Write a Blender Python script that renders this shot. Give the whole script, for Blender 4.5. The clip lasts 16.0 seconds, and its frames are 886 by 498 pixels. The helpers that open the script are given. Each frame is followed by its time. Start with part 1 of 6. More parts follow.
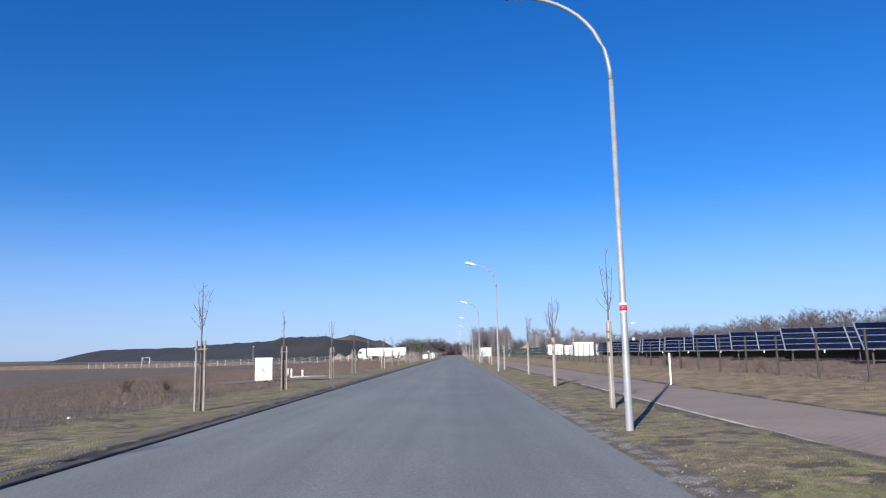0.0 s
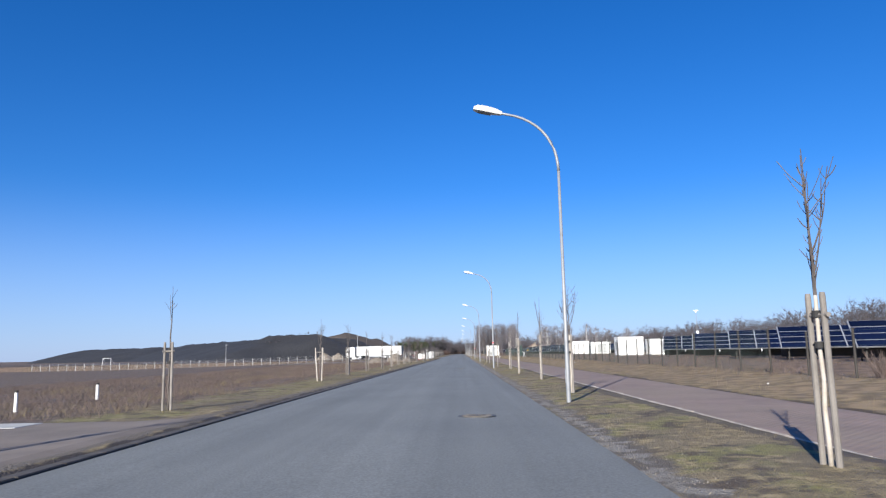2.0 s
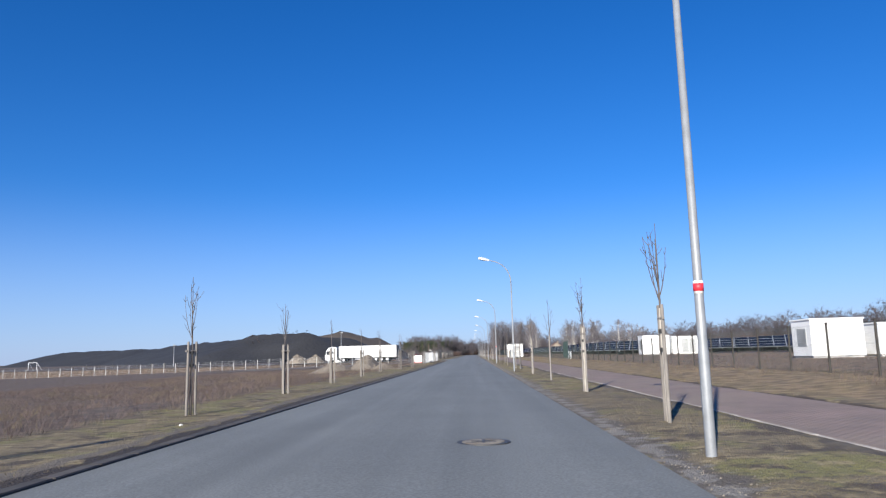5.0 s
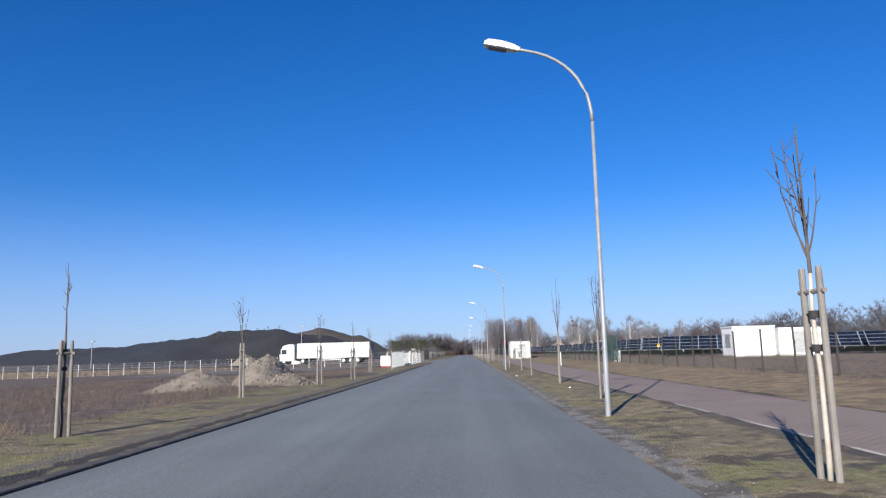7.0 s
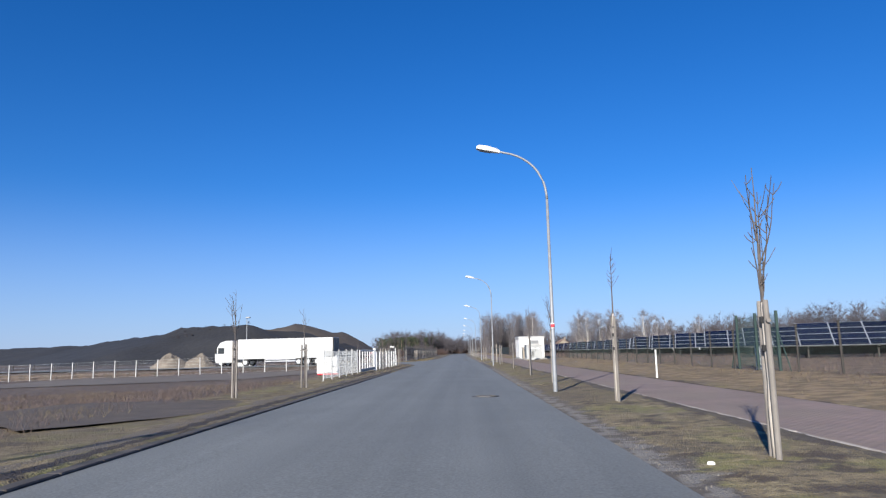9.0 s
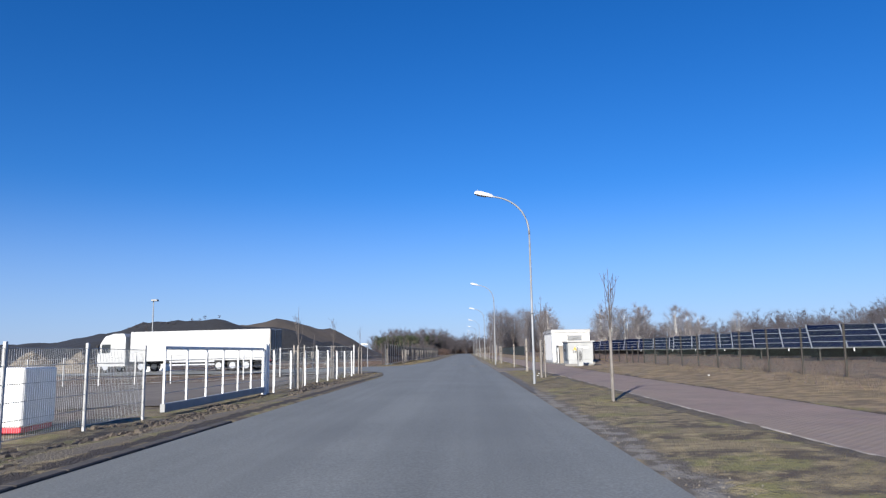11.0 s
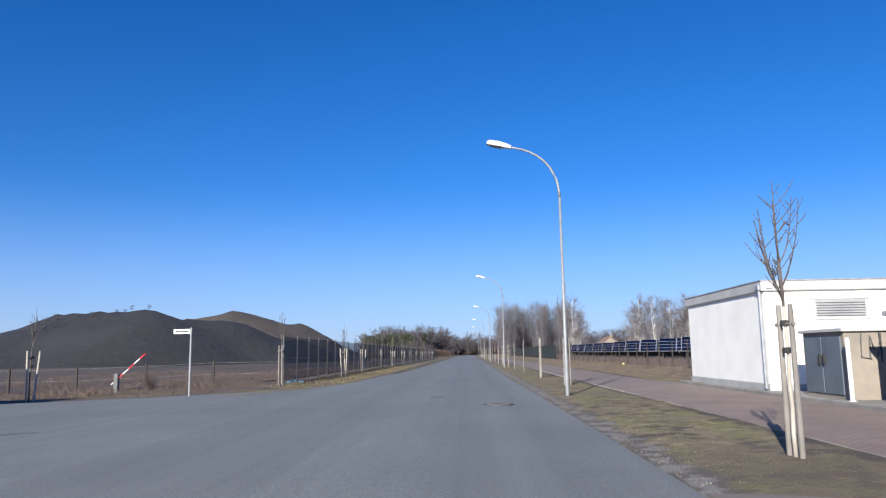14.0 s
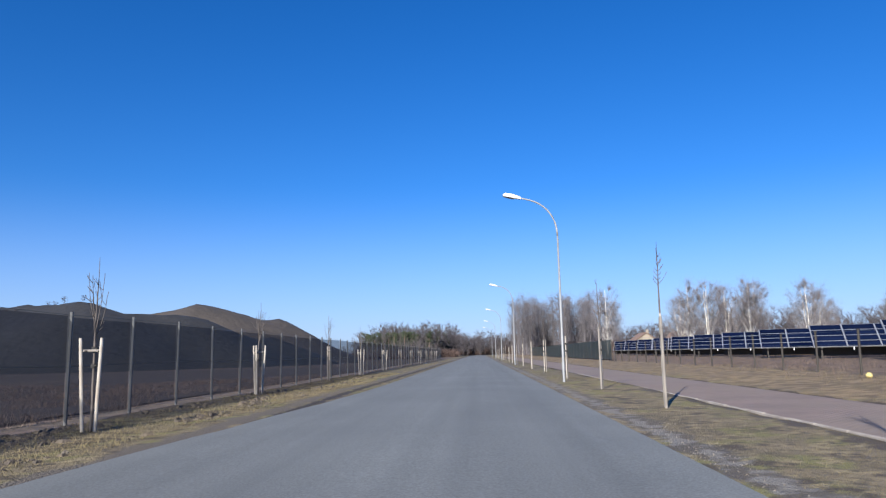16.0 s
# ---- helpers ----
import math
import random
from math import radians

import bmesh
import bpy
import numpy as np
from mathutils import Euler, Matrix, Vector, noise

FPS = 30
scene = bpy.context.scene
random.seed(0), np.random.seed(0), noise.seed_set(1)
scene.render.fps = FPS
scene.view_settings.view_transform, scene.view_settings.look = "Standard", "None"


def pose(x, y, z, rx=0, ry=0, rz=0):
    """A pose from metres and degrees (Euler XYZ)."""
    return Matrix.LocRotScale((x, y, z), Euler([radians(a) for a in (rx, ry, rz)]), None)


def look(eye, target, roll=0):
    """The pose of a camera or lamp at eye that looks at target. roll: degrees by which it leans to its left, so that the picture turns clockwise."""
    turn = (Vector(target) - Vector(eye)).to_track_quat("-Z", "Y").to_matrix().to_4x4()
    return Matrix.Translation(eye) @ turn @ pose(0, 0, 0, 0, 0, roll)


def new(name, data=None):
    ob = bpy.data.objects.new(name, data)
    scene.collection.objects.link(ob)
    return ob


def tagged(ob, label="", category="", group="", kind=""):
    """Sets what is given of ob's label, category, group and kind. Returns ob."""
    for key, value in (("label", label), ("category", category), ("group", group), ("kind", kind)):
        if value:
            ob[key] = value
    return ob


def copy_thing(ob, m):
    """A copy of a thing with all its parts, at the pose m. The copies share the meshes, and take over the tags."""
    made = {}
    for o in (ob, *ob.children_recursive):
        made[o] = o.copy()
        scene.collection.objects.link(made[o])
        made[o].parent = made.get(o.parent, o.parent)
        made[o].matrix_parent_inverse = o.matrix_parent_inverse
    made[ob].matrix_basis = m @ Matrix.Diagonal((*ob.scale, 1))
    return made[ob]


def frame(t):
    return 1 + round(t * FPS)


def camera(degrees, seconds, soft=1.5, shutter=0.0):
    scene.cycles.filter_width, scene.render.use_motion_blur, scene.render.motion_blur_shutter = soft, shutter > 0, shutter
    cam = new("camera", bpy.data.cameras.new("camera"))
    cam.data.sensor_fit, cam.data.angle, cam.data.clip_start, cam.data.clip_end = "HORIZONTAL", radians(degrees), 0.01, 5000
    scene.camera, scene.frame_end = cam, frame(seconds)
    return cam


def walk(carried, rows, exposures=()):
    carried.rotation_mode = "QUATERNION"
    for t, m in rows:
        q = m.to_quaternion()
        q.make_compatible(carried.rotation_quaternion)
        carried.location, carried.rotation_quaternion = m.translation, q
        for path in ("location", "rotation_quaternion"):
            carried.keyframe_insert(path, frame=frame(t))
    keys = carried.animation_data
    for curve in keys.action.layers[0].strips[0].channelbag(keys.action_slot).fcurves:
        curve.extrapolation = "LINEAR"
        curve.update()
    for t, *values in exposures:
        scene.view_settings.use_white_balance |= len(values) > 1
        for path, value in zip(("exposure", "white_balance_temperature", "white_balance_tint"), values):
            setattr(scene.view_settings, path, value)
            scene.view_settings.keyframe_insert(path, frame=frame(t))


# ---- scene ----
cam = camera(63.96, 16.0, soft=1.3)
PATH = [
    (0, look((-0.108, -0.428, 1.321), (-0.276, 9.464, 2.780), -1.03)),
    (0.5, look((-0.063, 7.644, 1.319), (-0.246, 17.536, 2.773), -1.26)),
    (1, look((-0.013, 15.588, 1.324), (-0.204, 25.481, 2.769), -1.23)),
    (1.5, look((0.040, 23.685, 1.320), (-0.137, 33.576, 2.787), -1.18)),
    (2, look((0.100, 31.874, 1.313), (-0.114, 41.767, 2.761), -1.19)),
    (2.5, look((0.145, 39.944, 1.297), (-0.040, 49.833, 2.771), -1.09)),
    (3, look((0.190, 47.997, 1.310), (-0.014, 57.891, 2.749), -0.92)),
    (3.5, look((0.235, 55.984, 1.347), (-0.011, 65.874, 2.806), -1.17)),
    (4, look((0.216, 64.002, 1.353), (-0.067, 73.888, 2.829), -1.17)),
    (4.5, look((0.112, 72.030, 1.331), (-0.217, 81.920, 2.772), -1.48)),
    (5, look((-0.074, 79.908, 1.301), (-0.447, 89.794, 2.764), -1.49)),
    (7.5, look((-0.024, 122.180, 1.322), (-0.298, 132.070, 2.775), -1.19)),
    (8, look((-0.060, 129.725, 1.333), (-0.307, 139.615, 2.789), -1.13)),
    (8.5, look((-0.062, 137.135, 1.311), (-0.251, 147.028, 2.757), -1.34)),
    (9, look((-0.048, 144.761, 1.295), (-0.268, 154.655, 2.733), -1.34)),
    (11.5, look((0.013, 185.556, 1.336), (-0.288, 195.447, 2.771), -1.05)),
    (12, look((0.049, 193.356, 1.320), (-0.275, 203.246, 2.764), -1.36)),
    (12.5, look((0.029, 200.963, 1.316), (-0.305, 210.849, 2.785), -1.25)),
    (13, look((-0.035, 208.470, 1.327), (-0.406, 218.354, 2.799), -1.16)),
    (13.5, look((-0.093, 216.007, 1.331), (-0.443, 225.893, 2.795), -1.05)),
    (14, look((-0.106, 223.709, 1.333), (-0.446, 233.597, 2.784), -0.90)),
    (14.5, look((-0.139, 231.873, 1.305), (-0.546, 241.768, 2.691), -0.96)),
    (15, look((-0.259, 239.524, 1.326), (-0.705, 249.402, 2.815), -1.03)),
    (15.5, look((-0.405, 247.094, 1.329), (-0.863, 256.986, 2.723), -1.30)),
    (16, look((-0.562, 254.562, 1.285), (-1.030, 264.444, 2.742), -1.28)),
]
walk(cam, PATH, exposures=[(0, 1.08), (3, 1.1), (5, 1.04), (8, 0.97), (12.5, 0.96), (14, 1.04), (16, 1.14)])

# ---- world, sun, exposure ----
SUN_ELEVATION, SUN_BEARING = 24.0, 198.8
world = bpy.data.worlds.new("clear_sky")
scene.world = world
world.use_nodes = True
wn = world.node_tree.nodes
sky = wn.new("ShaderNodeTexSky")
sky.sky_type = "NISHITA"
sky.sun_disc = False
sky.sun_elevation = radians(SUN_ELEVATION)
sky.sun_rotation = radians(SUN_BEARING)
sky.altitude = 60
sky.air_density, sky.dust_density, sky.ozone_density = 1.0, 0.2, 3.0
wn["Background"].inputs["Strength"].default_value = 0.049
tint = wn.new("ShaderNodeMix")
tint.data_type, tint.blend_type = "RGBA", "MULTIPLY"
tint.inputs[0].default_value = 1.0
tint.inputs[7].default_value = (0.66, 0.89, 1.36, 1)
deep = wn.new("ShaderNodeHueSaturation")
deep.inputs["Saturation"].default_value = 1.14
world.node_tree.links.new(sky.outputs["Color"], tint.inputs[6])
world.node_tree.links.new(tint.outputs[2], deep.inputs["Color"])
# pale lavender haze that thins out upwards from the horizon
toward = wn.new("ShaderNodeTexCoord")
height_of = wn.new("ShaderNodeSeparateXYZ")
thin = wn.new("ShaderNodeMapRange")
thin.interpolation_type = "SMOOTHSTEP"
thin.inputs[1].default_value, thin.inputs[2].default_value = -0.02, 0.24
thin.inputs[3].default_value, thin.inputs[4].default_value = 0.58, 0.0
haze = wn.new("ShaderNodeMix")
haze.data_type = "RGBA"
haze.inputs[7].default_value = (4.5, 5.7, 9.6, 1)
world.node_tree.links.new(toward.outputs["Generated"], height_of.inputs[0])
world.node_tree.links.new(height_of.outputs[2], thin.inputs[0])
world.node_tree.links.new(thin.outputs[0], haze.inputs[0])
world.node_tree.links.new(deep.outputs["Color"], haze.inputs[6])
world.node_tree.links.new(haze.outputs[2], wn["Background"].inputs["Color"])

sun_data = bpy.data.lights.new("sun", "SUN")
sun_data.energy, sun_data.angle, sun_data.color = 4.8, radians(0.53), (1.0, 0.935, 0.825)
sun = new("sun", sun_data)
_b, _e = radians(SUN_BEARING), radians(SUN_ELEVATION)
SUN_FROM = Vector((math.sin(_b) * math.cos(_e), math.cos(_b) * math.cos(_e), math.sin(_e)))
sun.matrix_world = look(SUN_FROM * 200, (0, 0, 0))


# ---- materials ----
def rgb(r, g, b):
    return (r, g, b, 1.0)


def material(name, color, color_b=None, rough=0.8, metal=0.0, scale=4.0, fine=60.0, bump=0.25, bump_dist=0.01,
             alpha=1.0, spec=0.5, random_shift=0.0):
    """A surface with stains at one scale and grain at a finer one, in metres of the world."""
    m = bpy.data.materials.new(name)
    m.use_nodes = True
    nt = m.node_tree
    bsdf = nt.nodes["Principled BSDF"]
    bsdf.inputs["Roughness"].default_value = rough
    bsdf.inputs["Metallic"].default_value = metal
    bsdf.inputs["Specular IOR Level"].default_value = spec
    bsdf.inputs["Alpha"].default_value = alpha
    geo = nt.nodes.new("ShaderNodeNewGeometry")
    big = nt.nodes.new("ShaderNodeTexNoise")
    big.inputs["Scale"].default_value, big.inputs["Detail"].default_value = scale, 5
    small = nt.nodes.new("ShaderNodeTexNoise")
    small.inputs["Scale"].default_value, small.inputs["Detail"].default_value = fine, 3
    nt.links.new(geo.outputs["Position"], big.inputs["Vector"])
    nt.links.new(geo.outputs["Position"], small.inputs["Vector"])
    mix = nt.nodes.new("ShaderNodeMix")
    mix.data_type = "RGBA"
    mix.inputs[6].default_value = rgb(*color)
    mix.inputs[7].default_value = rgb(*(color_b or [c * 0.72 for c in color]))
    ramp = nt.nodes.new("ShaderNodeMapRange")
    ramp.inputs[1].default_value, ramp.inputs[2].default_value = 0.35, 0.68
    nt.links.new(big.outputs["Fac"], ramp.inputs[0])
    nt.links.new(ramp.outputs[0], mix.inputs[0])
    grain = nt.nodes.new("ShaderNodeHueSaturation")
    gr = nt.nodes.new("ShaderNodeMapRange")
    gr.inputs[3].default_value, gr.inputs[4].default_value = 0.8, 1.2
    nt.links.new(small.outputs["Fac"], gr.inputs[0])
    nt.links.new(gr.outputs[0], grain.inputs["Value"])
    nt.links.new(mix.outputs[2], grain.inputs["Color"])
    out = grain.outputs["Color"]
    if random_shift:
        info = nt.nodes.new("ShaderNodeObjectInfo")
        shift = nt.nodes.new("ShaderNodeMapRange")
        shift.inputs[3].default_value, shift.inputs[4].default_value = 1 - random_shift, 1 + random_shift
        hs = nt.nodes.new("ShaderNodeHueSaturation")
        nt.links.new(info.outputs["Random"], shift.inputs[0])
        nt.links.new(shift.outputs[0], hs.inputs["Value"])
        nt.links.new(out, hs.inputs["Color"])
        out = hs.outputs["Color"]
    nt.links.new(out, bsdf.inputs["Base Color"])
    if bump:
        bp = nt.nodes.new("ShaderNodeBump")
        bp.inputs["Strength"].default_value, bp.inputs["Distance"].default_value = bump, bump_dist
        nt.links.new(small.outputs["Fac"], bp.inputs["Height"])
        nt.links.new(bp.outputs["Normal"], bsdf.inputs["Normal"])
    return m


def island_tint(m, low, high):
    """Varies the surface's value from piece to piece of one mesh."""
    nt = m.node_tree
    bsdf = nt.nodes["Principled BSDF"]
    link = bsdf.inputs["Base Color"].links[0]
    src = link.from_socket
    geo = nt.nodes.new("ShaderNodeNewGeometry")
    mr = nt.nodes.new("ShaderNodeMapRange")
    mr.inputs[3].default_value, mr.inputs[4].default_value = low, high
    hs = nt.nodes.new("ShaderNodeHueSaturation")
    nt.links.new(geo.outputs["Random Per Island"], mr.inputs[0])
    nt.links.new(mr.outputs[0], hs.inputs["Value"])
    nt.links.new(src, hs.inputs["Color"])
    nt.links.new(hs.outputs["Color"], bsdf.inputs["Base Color"])
    return m


ASPHALT = material("asphalt", (0.136, 0.146, 0.147), (0.12, 0.129, 0.131), rough=0.75, scale=0.35, fine=55, bump=0.5, bump_dist=0.006)
KERB_STONE = material("kerb_stone", (0.07, 0.062, 0.056), (0.035, 0.031, 0.028), scale=2.5, fine=40, random_shift=0.15)
LITTER = material("soil_and_leaf_litter", (0.098, 0.08, 0.056), (0.045, 0.036, 0.028), scale=3.5, fine=35, bump=0.9, bump_dist=0.02)
GUTTER = material("dirty_asphalt_edge", (0.095, 0.09, 0.085), (0.062, 0.057, 0.053), scale=1.5, fine=40, bump=0.6, bump_dist=0.01)
PALE_KERB = material("pale_concrete_edging", (0.36, 0.33, 0.3), (0.25, 0.22, 0.195), scale=2.5, fine=40, random_shift=0.12)
GRAVEL = material("gravel", (0.21, 0.19, 0.16), (0.115, 0.095, 0.072), scale=3.5, fine=30, bump=0.8, bump_dist=0.02)
SAND = material("sandy_soil", (0.22, 0.19, 0.155), (0.13, 0.112, 0.092), scale=1.2, fine=25, bump=0.9, bump_dist=0.05)
DARK_SOIL = material("dark_wet_soil", (0.06, 0.05, 0.042), (0.10, 0.08, 0.062), scale=1.5, fine=20, bump=0.8, bump_dist=0.03)
GALVANISED = material("galvanised_steel", (0.23, 0.246, 0.27), (0.185, 0.198, 0.215), rough=0.5, metal=0.15, scale=5, fine=90, bump=0.05)
LAMP_SHELL = material("lamp_housing_pale_grey", (0.5, 0.51, 0.5), (0.42, 0.42, 0.42), rough=0.4, scale=5, bump=0.03)
LAMP_GLASS = material("lamp_glass", (0.06, 0.065, 0.075), rough=0.15, scale=5, bump=0.0)
WHITE_BAND = material("white_band", (0.78, 0.78, 0.76), rough=0.5, bump=0.0)
RED_BAND = material("red_band", (0.62, 0.03, 0.05), rough=0.5, bump=0.0)
STAKE_WOOD = material("weathered_stake_wood", (0.20, 0.185, 0.172), (0.138, 0.127, 0.118), scale=3, fine=45, bump=0.4, random_shift=0.15)
PALE_BARK = material("pale_limewashed_bark", (0.38, 0.36, 0.33), (0.30, 0.265, 0.23), scale=5, fine=50, bump=0.3)
TWIG = material("dark_grey_twigs", (0.095, 0.083, 0.08), (0.06, 0.052, 0.05), scale=5, bump=0.0)
FAR_TWIG = island_tint(material("grey_brown_branches", (0.078, 0.07, 0.079), (0.052, 0.047, 0.055), scale=0.15, bump=0.0), 0.7, 1.3)
BIRCH_LIMB = material("pale_birch_limbs", (0.46, 0.45, 0.45), (0.22, 0.21, 0.21), scale=0.9, bump=0.0)
BIRCH_TWIG = material("birch_branches", (0.15, 0.137, 0.148), (0.11, 0.10, 0.108), scale=0.4, bump=0.0)
UNDER_TWIG = island_tint(material("red_brown_undergrowth", (0.085, 0.056, 0.05), (0.05, 0.036, 0.034), scale=0.15, bump=0.0), 0.7, 1.3)
REED_TWIG = material("pale_poplar_branches", (0.135, 0.127, 0.142), (0.10, 0.095, 0.108), scale=0.3, bump=0.0)
BIRCH_BARK = material("white_birch_bark", (0.70, 0.68, 0.63), (0.22, 0.2, 0.18), scale=1.6, fine=12, bump=0.1)
PINE_GREEN = island_tint(material("pine_needles", (0.035, 0.055, 0.028), (0.05, 0.06, 0.03), scale=0.3, bump=0.0), 0.6, 1.5)
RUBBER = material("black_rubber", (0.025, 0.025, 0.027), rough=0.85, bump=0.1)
FENCE_GREEN = material("dark_green_steel", (0.025, 0.05, 0.045), rough=0.5, bump=0.05)
NET_POST = material("charcoal_post", (0.09, 0.095, 0.102), rough=0.5, bump=0.05)
DARK_POST = material("dark_brown_post", (0.035, 0.031, 0.028), (0.022, 0.02, 0.019), scale=4, bump=0.2)
WHITE_STEEL = material("white_coated_steel", (0.74, 0.75, 0.76), (0.62, 0.63, 0.63), rough=0.4, scale=3, bump=0.02)
SCREEN_NET = material("grey_green_screen_net", (0.035, 0.042, 0.05), (0.024, 0.029, 0.036), scale=0.6, alpha=0.64, bump=0.0)
FENCE_WIRE = material("dull_grey_wire", (0.2, 0.22, 0.23), rough=0.5, metal=0.3, bump=0.0)
MESH_WIRE = material("grey_wire", (0.42, 0.44, 0.45), rough=0.5, metal=0.4, bump=0.0)
WHITE_RENDER = material("white_render", (0.80, 0.80, 0.78), (0.72, 0.72, 0.70), scale=1.0, fine=50, bump=0.15)
WHITE_METAL = material("white_painted_metal", (0.78, 0.79, 0.79), (0.70, 0.71, 0.71), rough=0.45, scale=1.0, bump=0.02)
GREY_METAL = material("grey_painted_metal", (0.30, 0.31, 0.32), (0.24, 0.25, 0.26), rough=0.5, scale=1.5, bump=0.05)
PALE_GREY = material("pale_grey_plaster", (0.36, 0.372, 0.375), (0.28, 0.29, 0.295), scale=1.3, fine=50, bump=0.15)
SLAB = material("worn_concrete_slab", (0.23, 0.225, 0.21), (0.16, 0.15, 0.14), scale=1.3, fine=50, bump=0.2)
BEIGE_PLASTER = material("stained_beige_plaster", (0.27, 0.235, 0.195), (0.19, 0.17, 0.145), scale=1.6, fine=50, bump=0.15)
ROOF_GREY = material("grey_roof_edge", (0.42, 0.42, 0.42), (0.34, 0.34, 0.34), rough=0.6, scale=2, bump=0.05)
BLACK_PAINT = material("black_spray_paint", (0.05, 0.05, 0.055), rough=0.6, bump=0.0)
YELLOW_PAINT = material("yellow_sign_paint", (0.62, 0.42, 0.06), rough=0.5, bump=0.0)
ORANGE_PAINT = material("orange_paint", (0.80, 0.25, 0.04), rough=0.5, bump=0.0)
PV_GLASS = material("blue_solar_cells", (0.003, 0.006, 0.022), (0.005, 0.009, 0.028), rough=0.25, spec=0.05, scale=0.8, bump=0.0, random_shift=0.25)
ALUMINIUM = material("aluminium_frame", (0.42, 0.44, 0.48), rough=0.5, metal=0.6, bump=0.0)
STEEL_BLUE = material("dark_blue_grey_steel", (0.11, 0.135, 0.165), (0.08, 0.10, 0.125), rough=0.35, scale=1.5, bump=0.03)
BLUE_PLASTIC = material("blue_plastic", (0.05, 0.15, 0.23), rough=0.5, bump=0.05)
TRAILER_WHITE = material("white_trailer_panel", (0.42, 0.43, 0.44), (0.36, 0.37, 0.38), rough=0.4, scale=0.7, bump=0.02)
TAIL_RED = material("red_tail_lamp", (0.35, 0.02, 0.02), rough=0.3, bump=0.0)
WINDOW_DARK = material("dark_window_glass", (0.03, 0.035, 0.04), rough=0.08, bump=0.0)
HOUSE_ROOF = material("brown_roof_tiles", (0.22, 0.15, 0.12), (0.16, 0.11, 0.09), scale=1, bump=0.1)
HOUSE_WALL = material("ochre_house_wall", (0.65, 0.50, 0.28), (0.6, 0.45, 0.25), scale=1, bump=0.05)
BLADE = island_tint(material("dry_grass_blades", (0.18, 0.144, 0.078), (0.105, 0.09, 0.045), scale=0.35, bump=0.0), 0.7, 1.15)
BLADE_DULL = island_tint(material("brown_weed_stalks", (0.118, 0.086, 0.077), (0.066, 0.049, 0.045), scale=0.25, bump=0.0), 0.65, 1.2)
CAST_IRON = material("cast_iron", (0.07, 0.07, 0.07), (0.05, 0.05, 0.05), rough=0.6, metal=0.3, scale=6, bump=0.3)


